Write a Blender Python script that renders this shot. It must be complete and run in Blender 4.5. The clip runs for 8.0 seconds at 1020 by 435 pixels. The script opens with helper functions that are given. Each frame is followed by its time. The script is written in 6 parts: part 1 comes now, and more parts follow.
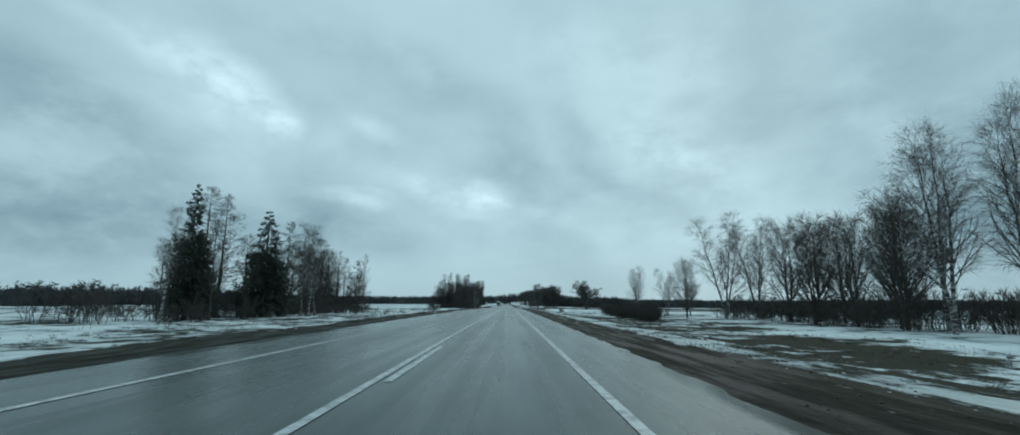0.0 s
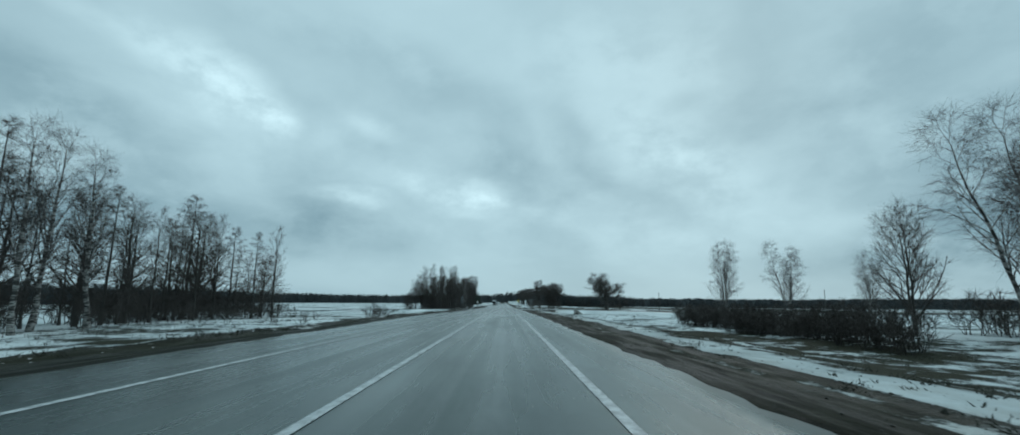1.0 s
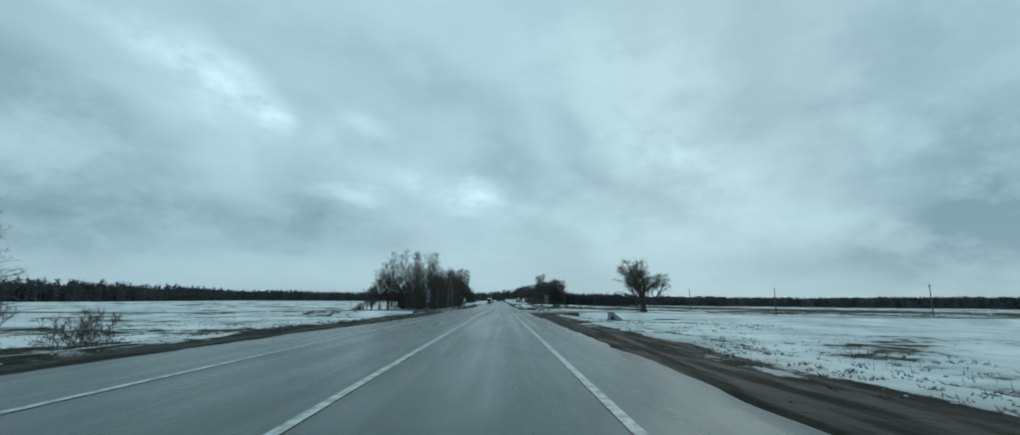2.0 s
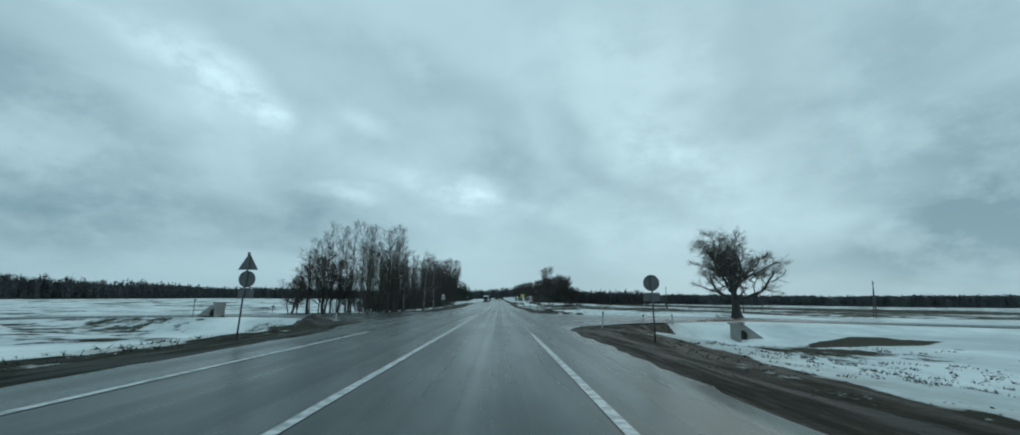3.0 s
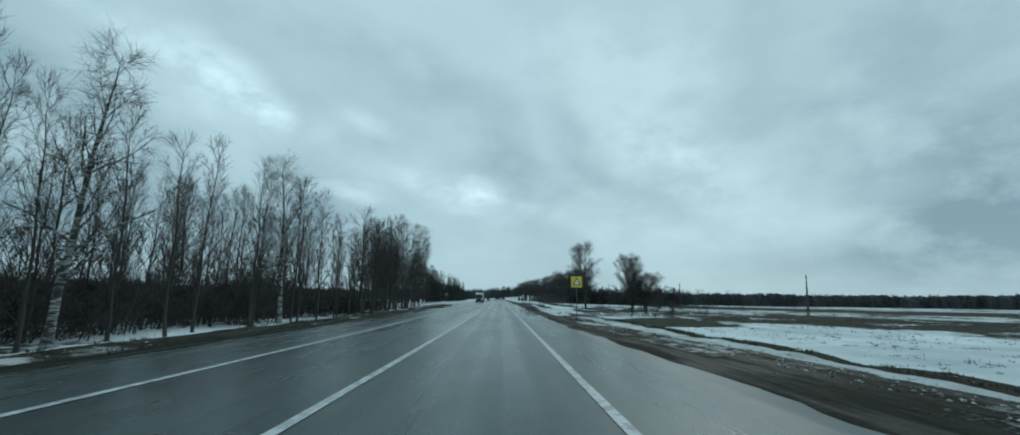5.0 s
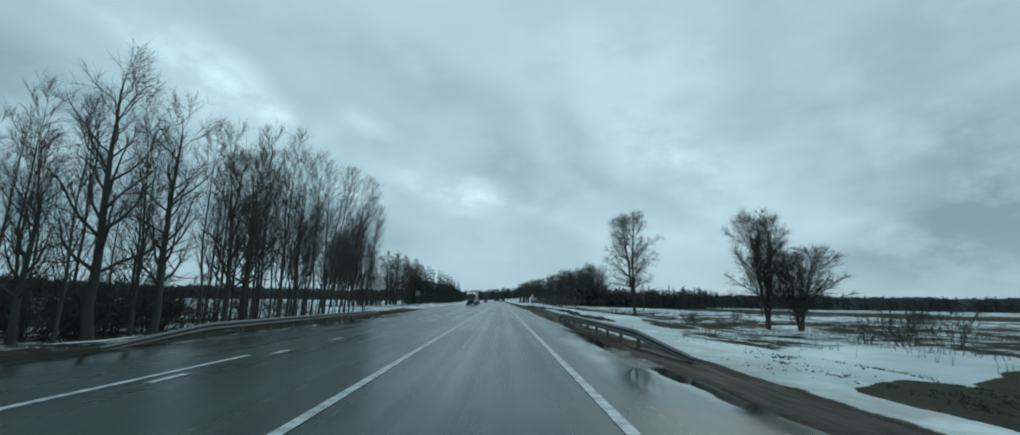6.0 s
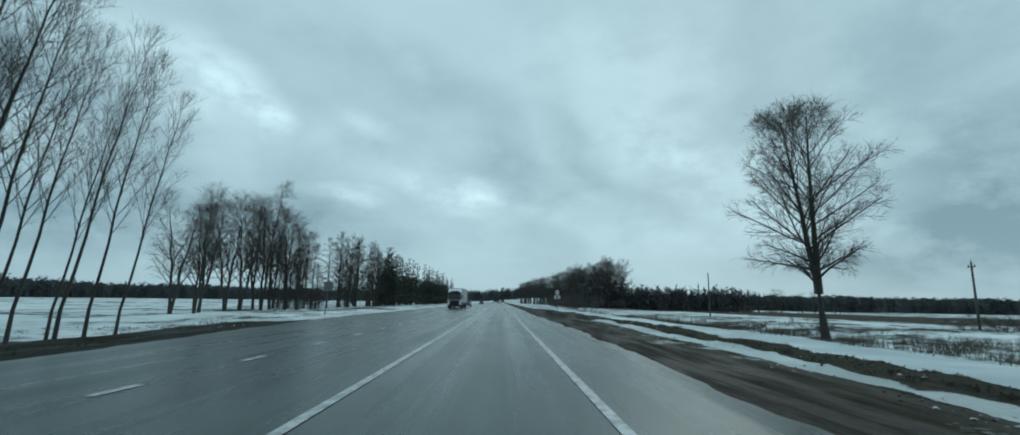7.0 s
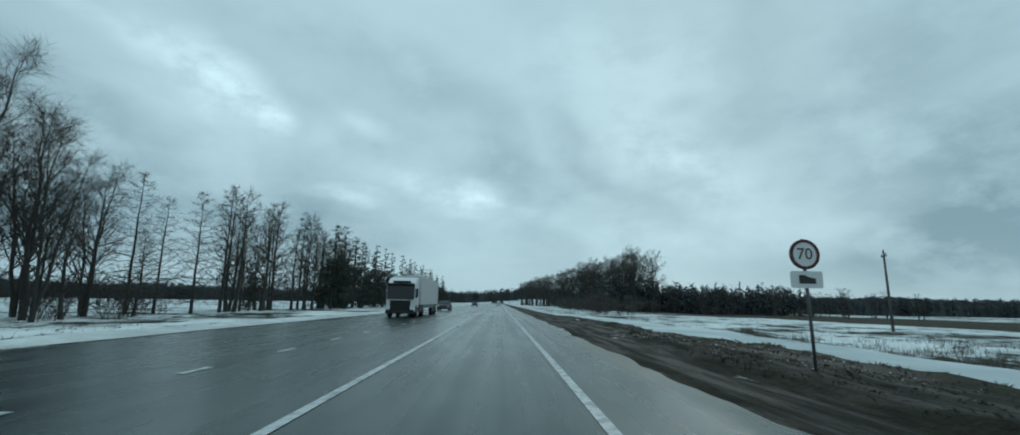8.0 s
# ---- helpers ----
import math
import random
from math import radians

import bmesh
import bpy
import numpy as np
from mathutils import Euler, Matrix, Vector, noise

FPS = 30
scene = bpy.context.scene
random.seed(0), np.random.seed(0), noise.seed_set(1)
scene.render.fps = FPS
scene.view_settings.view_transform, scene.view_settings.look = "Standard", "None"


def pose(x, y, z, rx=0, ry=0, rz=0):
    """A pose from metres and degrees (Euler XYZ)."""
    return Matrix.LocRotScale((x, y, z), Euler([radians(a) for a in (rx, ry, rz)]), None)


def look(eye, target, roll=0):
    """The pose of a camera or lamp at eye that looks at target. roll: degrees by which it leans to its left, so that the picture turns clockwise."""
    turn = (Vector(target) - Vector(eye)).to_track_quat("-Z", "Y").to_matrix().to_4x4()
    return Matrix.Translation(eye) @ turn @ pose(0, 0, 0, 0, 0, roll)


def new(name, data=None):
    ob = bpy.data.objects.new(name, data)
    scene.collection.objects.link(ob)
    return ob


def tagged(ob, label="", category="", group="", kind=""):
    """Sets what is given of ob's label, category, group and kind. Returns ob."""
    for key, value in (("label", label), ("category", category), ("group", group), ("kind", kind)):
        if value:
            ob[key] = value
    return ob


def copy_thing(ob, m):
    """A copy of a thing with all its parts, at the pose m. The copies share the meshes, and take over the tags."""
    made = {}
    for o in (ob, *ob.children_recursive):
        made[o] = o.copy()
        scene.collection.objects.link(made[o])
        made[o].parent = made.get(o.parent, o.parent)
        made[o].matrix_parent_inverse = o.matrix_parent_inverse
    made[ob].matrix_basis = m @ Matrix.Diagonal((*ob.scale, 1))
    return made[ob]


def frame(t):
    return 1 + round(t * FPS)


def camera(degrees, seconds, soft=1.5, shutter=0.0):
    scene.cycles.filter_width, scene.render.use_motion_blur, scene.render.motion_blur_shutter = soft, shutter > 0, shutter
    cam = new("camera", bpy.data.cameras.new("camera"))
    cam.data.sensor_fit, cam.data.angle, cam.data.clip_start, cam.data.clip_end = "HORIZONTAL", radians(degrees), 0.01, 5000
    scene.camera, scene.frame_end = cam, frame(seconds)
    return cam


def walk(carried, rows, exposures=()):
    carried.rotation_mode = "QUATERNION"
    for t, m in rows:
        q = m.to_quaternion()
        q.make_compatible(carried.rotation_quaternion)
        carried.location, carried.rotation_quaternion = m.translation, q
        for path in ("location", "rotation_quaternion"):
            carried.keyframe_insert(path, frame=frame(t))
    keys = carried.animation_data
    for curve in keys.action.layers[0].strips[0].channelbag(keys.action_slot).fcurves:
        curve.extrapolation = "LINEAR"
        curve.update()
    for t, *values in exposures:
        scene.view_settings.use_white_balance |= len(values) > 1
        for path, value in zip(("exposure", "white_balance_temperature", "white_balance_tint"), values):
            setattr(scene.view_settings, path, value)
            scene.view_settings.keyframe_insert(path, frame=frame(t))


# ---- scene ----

# ---- camera ----
cam = camera(93.7, 8.0, soft=1.6, shutter=0.025)
SPEED, EYE = 39.3, 1.17


def smooth(a, b, v):
    u = np.clip((np.asarray(v, float) - a) / (b - a), 0, 1)
    return u * u * (3 - 2 * u)


def grade(y):
    """Height of the road's centre line: it sinks a little past the crossroads."""
    return -0.8 * smooth(70, 220, y)


# seconds, yaw, pitch, roll
TURNS = [(0, -0.16, 10.15, 0.30), (0.5, -0.30, 10.10, 0.32), (1, -0.50, 10.05, 0.33), (1.5, -0.70, 9.95, 0.35),
         (3, -1.05, 9.62, 0.45), (3.5, -1.05, 9.58, 0.46), (4, -1.05, 9.60, 0.48), (4.5, -0.95, 9.60, 0.50),
         (6, -0.93, 9.85, 0.70), (6.5, -0.88, 9.88, 0.75), (7, -0.98, 9.95, 0.80), (7.5, -1.03, 10.02, 0.85), (8, -1.08, 10.10, 0.90)]
rows = []
for t, yaw, pitch, roll in TURNS:
    turn = Euler((radians(90 + pitch), 0, radians(yaw))).to_matrix().to_4x4() @ pose(0, 0, 0, 0, 0, roll)
    rows.append((t, Matrix.Translation((0.15 * float(smooth(6.8, 8.2, t)), SPEED * t, EYE + float(grade(SPEED * t)))) @ turn))
walk(cam, rows, [(0, 0.0), (8, 0.0)])


# ---- node helpers ----
class Net:
    """Short calls for building a node tree."""

    def __init__(self, tree):
        self.tree = tree

    def node(self, kind, inputs=None, **props):
        n = self.tree.nodes.new(kind)
        for k, v in props.items():
            setattr(n, k, v)
        for k, v in (inputs or {}).items():
            self.put(n.inputs[k], v)
        return n

    def put(self, socket, v):
        if isinstance(v, bpy.types.NodeSocket):
            self.tree.links.new(v, socket)
        elif isinstance(v, (tuple, list)) and len(v) == 3 and socket.type == "RGBA":
            socket.default_value = (*v, 1)
        else:
            socket.default_value = v

    def math(self, op, a, b=0.0, c=0.0, clamp=False):
        n = self.node("ShaderNodeMath", operation=op, use_clamp=clamp)
        for s, v in zip(n.inputs, (a, b, c)):
            self.put(s, v)
        return n.outputs[0]

    def vec(self, op, a, b=(0, 0, 0)):
        n = self.node("ShaderNodeVectorMath", operation=op)
        self.put(n.inputs[0], a)
        self.put(n.inputs[1], b)
        return n.outputs["Value"] if op in ("LENGTH", "DISTANCE", "DOT_PRODUCT") else n.outputs[0]

    def mix(self, f, a, b):
        n = self.node("ShaderNodeMix", data_type="RGBA")
        self.put(n.inputs[0], f)
        self.put(n.inputs[6], a)
        self.put(n.inputs[7], b)
        return n.outputs[2]

    def span(self, v, a, b, lo=0.0, hi=1.0):
        n = self.node("ShaderNodeMapRange", interpolation_type="SMOOTHSTEP")
        for s, x in zip(n.inputs, (v, a, b, lo, hi)):
            self.put(s, x)
        return n.outputs[0]

    def noise(self, vec, scale, detail=4.0, rough=0.55, warp=0.0):
        n = self.node("ShaderNodeTexNoise", {"Scale": scale, "Detail": detail, "Roughness": rough, "Distortion": warp})
        self.put(n.inputs["Vector"], vec)
        return n.outputs[0]

    def place(self, scale=(1, 1, 1)):
        out = self.node("ShaderNodeTexCoord").outputs["Object"]
        return out if scale == (1, 1, 1) else self.vec("MULTIPLY", out, scale)

    def attr(self, name):
        return self.node("ShaderNodeAttribute", attribute_name=name).outputs["Fac"]


def material(name, build):
    m = bpy.data.materials.new(name)
    m.use_nodes = True
    net = Net(m.node_tree)
    build(net, m.node_tree.nodes["Principled BSDF"])
    return m


def surface(name, a, b, scale=3.0, rough=(0.6, 0.85), metal=0.0, bump=0.1, stretch=(1, 1, 1), fine=40.0):
    """Two colours mixed by coarse and fine noise, with a little relief."""

    def build(n, p):
        at = n.place(stretch)
        big, small = n.noise(at, scale, 5), n.noise(at, fine, 3)
        f = n.math("MULTIPLY_ADD", small, 0.4, n.math("MULTIPLY_ADD", big, 1.2, -0.3), clamp=True)
        n.put(p.inputs["Base Color"], n.mix(f, a, b))
        n.put(p.inputs["Roughness"], n.span(big, 0.3, 0.7, *rough))
        n.put(p.inputs["Metallic"], metal)
        if bump:
            n.put(p.inputs["Normal"], n.node("ShaderNodeBump", {"Height": small, "Strength": bump, "Distance": 0.02}).outputs[0])

    return material(name, build)


# ---- world and light ----
def sky():
    world = bpy.data.worlds.new("overcast_sky")
    scene.world = world
    world.use_nodes = True
    n = Net(world.node_tree)
    back = world.node_tree.nodes["Background"]
    blue = n.node("ShaderNodeTexSky", sky_type="NISHITA", sun_disc=False, sun_elevation=radians(28), sun_rotation=radians(25)).outputs[0]
    way = n.node("ShaderNodeTexCoord").outputs["Generated"]
    xyz = n.node("ShaderNodeSeparateXYZ", {0: way}).outputs
    # the cloud sheet, seen in perspective; its rolls run away to the right
    up = n.math("ADD", n.math("MAXIMUM", xyz[2], 0.0), 0.24)
    gx, gy = n.math("DIVIDE", xyz[0], up), n.math("DIVIDE", xyz[1], up)
    across = n.math("SUBTRACT", n.math("MULTIPLY", gx, 0.80), n.math("MULTIPLY", gy, 0.60))
    along = n.math("ADD", n.math("MULTIPLY", gx, 0.60), n.math("MULTIPLY", gy, 0.80))
    sheet = n.node("ShaderNodeCombineXYZ", {0: across, 1: along, 2: 0.0}).outputs[0]
    drift = n.node("ShaderNodeTexNoise", {"Scale": 1.6, "Detail": 7.0, "Vector": sheet}).outputs[1]
    bend = n.vec("SUBTRACT", drift, (0.5, 0.5, 0.5))
    sheet2 = n.vec("ADD", sheet, n.vec("MULTIPLY", bend, (0.5, 0.5, 0)))
    streak = n.noise(n.vec("MULTIPLY", sheet2, (1.0, 0.62, 1)), 1.1, 3, 0.40)
    tufts = n.noise(n.vec("MULTIPLY", sheet2, (1.1, 1.0, 1)), 2.6, 5, 0.50)
    bright = n.span(streak, 0.28, 0.72, -0.20, 0.20)
    bright = n.math("ADD", bright, n.math("MULTIPLY", n.math("SUBTRACT", tufts, 0.5), n.span(xyz[2], 0.02, 0.25, 0.15, 0.55)))
    puffs = n.noise(n.vec("ADD", n.vec("MULTIPLY", way, (6.0, 4.0, 8.5)), n.vec("MULTIPLY", bend, (0.9, 0.0, 0.9))), 1.0, 6, 0.56)
    bright = n.math("ADD", bright, n.math("MULTIPLY", n.math("SUBTRACT", puffs, 0.5), n.math("MULTIPLY", n.span(xyz[2], 0.03, 0.16, 0.3, 1.15), n.span(xyz[2], 0.28, 0.50, 1.0, 0.25))))
    tatter = n.noise(n.vec("MULTIPLY", way, (7.0, 7.0, 11.0)), 1.0, 5, 0.58)
    fray = n.vec("MULTIPLY", bend, (0.13, 0.0, 0.11))
    ragged = n.span(tatter, 0.34, 0.60, 0.35, 1.30)
    for x, z, wide, high, slant, gain in BREAKS:
        off = n.vec("ADD", n.vec("SUBTRACT", way, (x, 0.0, z)), fray)
        part_ = n.node("ShaderNodeSeparateXYZ", {0: off}).outputs
        a = n.math("DIVIDE", part_[0], wide * 1.25)
        c = n.math("DIVIDE", n.math("MULTIPLY_ADD", part_[0], slant, part_[2]), high * 1.35)
        r = n.math("SQRT", n.math("ADD", n.math("MULTIPLY", a, a), n.math("MULTIPLY", c, c)))
        spot = n.math("MULTIPLY", n.span(r, 0.0, 1.0, gain, 0.0), n.span(xyz[1], 0.0, 0.25))
        bright = n.math("ADD", bright, n.math("MULTIPLY", spot, ragged))
    f = n.math("MULTIPLY_ADD", bright, 0.46, 0.43, clamp=True)
    cloud = n.mix(f, (0.200, 0.338, 0.402), (0.63, 0.885, 0.965))
    haze = n.span(xyz[2], 0.0, 0.14, 0.35, 0.0)
    cloud = n.mix(haze, cloud, (0.33, 0.495, 0.56))
    # an overcast sky is brightest overhead
    cloud = n.vec("SCALE", cloud)
    cloud.node.inputs["Scale"].default_value = 1.0
    n.put(cloud.node.inputs["Scale"], n.span(xyz[2], 0.55, 1.0, 1.0, 1.5))
    both = n.vec("ADD", cloud, n.vec("MULTIPLY", blue, (0.002, 0.002, 0.002)))
    n.put(back.inputs["Color"], both)
    back.inputs["Strength"].default_value = 1.0


# breaks and dark rolls of the cloud sheet: direction (east, up), half width, half height, slant, gain
BREAKS = [(-0.490, 0.368, 0.095, 0.071, 0.37, 1.15), (-0.444, 0.348, 0.063, 0.030, 0.32, 0.55), (-0.561, 0.393, 0.071, 0.046, 0.26, 0.25), (-0.254, 0.336, 0.071, 0.024, 0.32, 0.45), 
          (-0.304, 0.202, 0.093, 0.025, 0.01, 0.75), (-0.103, 0.229, 0.133, 0.047, 0.18, 0.95), (-0.056, 0.211, 0.054, 0.016, 0.07, 0.45), (0.080, 0.172, 0.163, 0.040, 0.30, 0.30), 
          (0.310, 0.218, 0.226, 0.177, 0.27, 0.45), (0.235, 0.459, 0.310, 0.117, 0.10, 0.34), (0.117, 0.328, 0.080, 0.045, 0.49, 0.30), (0.341, 0.289, 0.138, 0.072, 0.41, 0.30), 
          (0.508, 0.154, 0.178, 0.070, 0.22, 0.16), (0.157, 0.308, 0.083, 0.075, 0.87, -0.42), (0.280, 0.209, 0.147, 0.049, 0.49, -0.40), (-0.002, 0.290, 0.108, 0.049, 0.27, -0.36), 
          (-0.158, 0.428, 0.246, 0.061, 0.37, -0.30), (0.039, 0.212, 0.068, 0.021, 0.29, -0.25), (-0.673, 0.158, 0.191, 0.164, -0.04, -0.65), (-0.687, 0.307, 0.071, 0.061, 0.31, -0.30), 
          (-0.365, 0.131, 0.195, 0.062, 0.05, -0.42), (0.334, 0.383, 0.054, 0.025, -0.18, -0.22), (0.606, 0.355, 0.175, 0.219, 0.32, -0.34), (0.711, 0.129, 0.138, 0.163, 0.16, -0.71), 
          (0.610, 0.068, 0.167, 0.065, 0.05, -0.40), (-0.405, 0.479, 0.133, 0.037, 0.21, -0.20), (-0.614, 0.410, 0.065, 0.025, 0.15, 0.16), (0.434, 0.457, 0.053, 0.155, -0.09, -0.16), 
          (-0.200, 0.269, 0.113, 0.028, 0.23, -0.18)]
sky()
sun = new("sun", bpy.data.lights.new("sun", "SUN"))
sun.data.energy, sun.data.angle, sun.data.color = 0.4, radians(25), (1.0, 0.97, 0.93)
sun.matrix_world = look((0, 0, 100), (-40, -80, 40))

# ---- materials ----
def asphalt_nodes(n, p, worn=(1.7, 0.012, 1), rim=0.07, gloss=0.47):
    at = n.place()
    lanes = n.noise(n.place(worn), 1.0, 4, 0.55)
    patch = n.noise(n.place((0.5, 0.10, 1)), 1.0, 5, 0.6)
    grain = n.noise(at, 90, 2)
    f = n.math("MULTIPLY_ADD", lanes, 0.7, n.math("MULTIPLY", patch, 0.5))
    across = n.node("ShaderNodeSeparateXYZ", {0: at}).outputs[0]
    # shoulder tone, less a westward darkening painted in for the view's dim left
    shoulder_west_shade = n.math("SUBTRACT", n.span(across, 1.25, 1.5), n.math("MULTIPLY", n.span(across, -1.8, -5.0), 0.8))
    old = n.math("MULTIPLY_ADD", shoulder_west_shade, rim, f)
    base = n.mix(n.span(old, 0.30, 1.05), (0.0024, 0.0090, 0.0088), (0.009, 0.029, 0.0275))
    base = n.mix(n.span(grain, 0.3, 0.7, 0.0, 0.3), base, (0.007, 0.016, 0.018))
    smear = n.noise(n.place((1.6, 0.35, 1)), 1.0, 7, 0.7)
    muddy = n.span(n.math("ADD", smear, n.math("MULTIPLY", n.attr("dirt"), 0.50)), 0.80, 1.0)
    fresh = n.attr("fresh")
    base = n.mix(n.math("MULTIPLY", fresh, 0.6), base, (0.003, 0.006, 0.007))
    n.put(p.inputs["Base Color"], n.mix(muddy, base, (0.009, 0.0165, 0.0125)))
    wet = n.math("MULTIPLY_ADD", patch, 0.4, n.math("MULTIPLY", lanes, 0.6))
    film = n.attr("water")
    n.put(p.inputs["Roughness"], n.math("SUBTRACT", n.span(wet, 0.30, 0.70, 0.20, 0.35), n.math("MULTIPLY", film, 0.22), clamp=True))
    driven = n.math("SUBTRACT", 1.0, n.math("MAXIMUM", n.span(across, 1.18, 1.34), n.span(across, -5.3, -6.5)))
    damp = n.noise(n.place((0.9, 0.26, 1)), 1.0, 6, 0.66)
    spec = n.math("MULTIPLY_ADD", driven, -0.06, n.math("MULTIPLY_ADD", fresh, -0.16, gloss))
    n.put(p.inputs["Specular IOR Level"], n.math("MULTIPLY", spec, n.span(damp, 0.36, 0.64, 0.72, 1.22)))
    n.put(p.inputs["Specular Tint"], (0.70, 1.0, 0.86, 1.0))
    rel = n.math("MULTIPLY", n.math("SUBTRACT", 1.0, film), 0.25)
    n.put(p.inputs["Normal"], n.node("ShaderNodeBump", {"Height": grain, "Strength": rel, "Distance": 0.006}).outputs[0])


def ground_nodes(n, p):
    at = n.place()
    snow, soil = n.attr("snow"), n.attr("soil")
    broad = n.noise(n.place((0.15, 0.13, 0.2)), 1.0, 7, 0.64)
    clods = n.noise(n.place((1.0, 0.7, 1)), 1.0, 6, 0.65)
    huge = n.noise(n.place((0.025, 0.03, 0.1)), 1.0, 3, 0.5)
    fine = n.noise(at, 12, 4, 0.6)
    ruts = n.noise(n.place((2.0, 0.22, 1)), 1.0, 6, 0.65)
    cover = n.math("ADD", snow, n.math("MULTIPLY_ADD", broad, 1.3, -0.65))
    cover = n.math("ADD", cover, n.math("MULTIPLY_ADD", clods, 0.9, -0.45))
    cover = n.math("ADD", cover, n.math("MULTIPLY_ADD", huge, 0.7, -0.35))
    cover = n.math("ADD", cover, n.math("MULTIPLY_ADD", fine, 0.3, -0.15))
    cover = n.math("ADD", cover, n.math("MULTIPLY", n.math("MULTIPLY_ADD", ruts, 1.2, -0.6), n.attr("grime")))
    lies = n.span(cover, 0.44, 0.58)
    mud = n.mix(n.span(n.math("MULTIPLY_ADD", ruts, 0.6, n.math("MULTIPLY", clods, 0.4)), 0.34, 0.66), (0.0030, 0.0037, 0.0022), (0.0165, 0.0178, 0.0108))
    mud = n.mix(n.span(fine, 0.52, 0.74, 0.0, 0.35), mud, (0.036, 0.036, 0.024))
    lumps = n.noise(n.place((3.0, 1.1, 1)), 1.0, 6, 0.7, 0.6)
    mud = n.mix(n.span(lumps, 0.36, 0.66), n.mix(0.55, mud, (0.004, 0.0045, 0.004)), n.mix(0.22, mud, (0.044, 0.045, 0.030)))
    mud = n.mix(n.math("MULTIPLY", n.attr("gravel"), n.span(clods, 0.3, 0.6)), mud, (0.024, 0.024, 0.015))
    grass = n.mix(n.span(fine, 0.3, 0.7), (0.012, 0.0132, 0.0078), (0.035, 0.0355, 0.0205))
    bare = n.mix(soil, grass, mud)
    white = n.mix(n.span(broad, 0.35, 0.7), (0.40, 0.457, 0.468), (0.66, 0.712, 0.712))
    grime = n.math("MULTIPLY", n.attr("grime"), n.span(clods, 0.25, 0.7))
    white = n.mix(grime, white, (0.26, 0.25, 0.225))
    n.put(p.inputs["Base Color"], n.mix(lies, bare, white))
    n.put(p.inputs["Roughness"], n.math("MULTIPLY_ADD", n.math("MULTIPLY", soil, n.math("SUBTRACT", 1.0, lies)), n.span(ruts, 0.40, 0.62, -0.40, -0.05), 0.92))
    n.put(p.inputs["Specular IOR Level"], n.math("MULTIPLY_ADD", n.math("MULTIPLY", soil, n.math("SUBTRACT", 1.0, lies)), -0.08, 0.14))
    height = n.math("ADD", n.math("MULTIPLY", lies, 0.6), n.math("MULTIPLY_ADD", clods, 0.8, n.math("MULTIPLY_ADD", lumps, 0.6, n.math("MULTIPLY", fine, 0.4))))
    n.put(p.inputs["Normal"], n.node("ShaderNodeBump", {"Height": height, "Strength": 0.9, "Distance": 0.10}).outputs[0])


def paint_nodes(n, p):
    at = n.place()
    worn = n.noise(at, 5, 6, 0.7)
    n.put(p.inputs["Base Color"], n.mix(n.span(worn, 0.42, 0.62), (0.44, 0.47, 0.475), (0.20, 0.22, 0.225)))
    n.put(p.inputs["Roughness"], 0.5)


def birch_nodes(n, p):
    bands = n.noise(n.place((3, 3, 14)), 1.0, 4, 0.6)
    marks = n.noise(n.place((1, 1, 2.2)), 1.6, 3)
    f = n.math("ADD", n.span(bands, 0.47, 0.60), n.span(marks, 0.42, 0.60), clamp=True)
    n.put(p.inputs["Base Color"], n.mix(f, (0.30, 0.30, 0.285), (0.035, 0.031, 0.028)))
    n.put(p.inputs["Roughness"], 0.75)


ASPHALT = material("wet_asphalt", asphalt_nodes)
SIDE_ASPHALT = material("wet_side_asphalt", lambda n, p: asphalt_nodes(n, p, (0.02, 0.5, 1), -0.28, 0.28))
GROUND = material("snowy_ground", ground_nodes)
PAINT = material("road_paint", paint_nodes)
OLD_PAINT = surface("worn_road_paint", (0.035, 0.045, 0.048), (0.15, 0.165, 0.17), 1.2, (0.4, 0.6), 0, 0, fine=14)
FAINT_PAINT = surface("half_worn_road_paint", (0.08, 0.095, 0.10), (0.34, 0.37, 0.375), 1.6, (0.4, 0.6), 0, 0, fine=18)
BIRCH = material("birch_bark", birch_nodes)
BARK = surface("grey_bark", (0.024, 0.0225, 0.0205), (0.062, 0.057, 0.051), 2.5, (0.8, 0.95), stretch=(1, 1, 0.3), bump=0.5)
TWIG = surface("dark_twigs", (0.033, 0.029, 0.026), (0.068, 0.057, 0.050), 0.6, (0.8, 0.9), bump=0)
BIRCH_TWIG = surface("birch_twigs", (0.032, 0.026, 0.025), (0.075, 0.063, 0.060), 0.6, (0.8, 0.9), bump=0)
NEEDLE = surface("spruce_needles", (0.015, 0.026, 0.019), (0.038, 0.056, 0.037), 0.8, (0.7, 0.9), bump=0)
# the lift of distant haze is mixed into the woods' colours
WOODS = surface("far_woods", (0.038, 0.045, 0.048), (0.064, 0.071, 0.073), 0.05, (0.9, 1.0), bump=0, fine=0.4)
WEED = surface("dry_weeds", (0.035, 0.028, 0.021), (0.10, 0.082, 0.058), 0.5, (0.8, 0.95), bump=0)
TURF = surface("dead_turf", (0.010, 0.012, 0.008), (0.038, 0.038, 0.025), 0.8, (0.85, 0.98), bump=0)
STEEL = surface("galvanised_steel", (0.055, 0.06, 0.062), (0.14, 0.148, 0.15), 3, (0.5, 0.75), 0.3, 0.05)
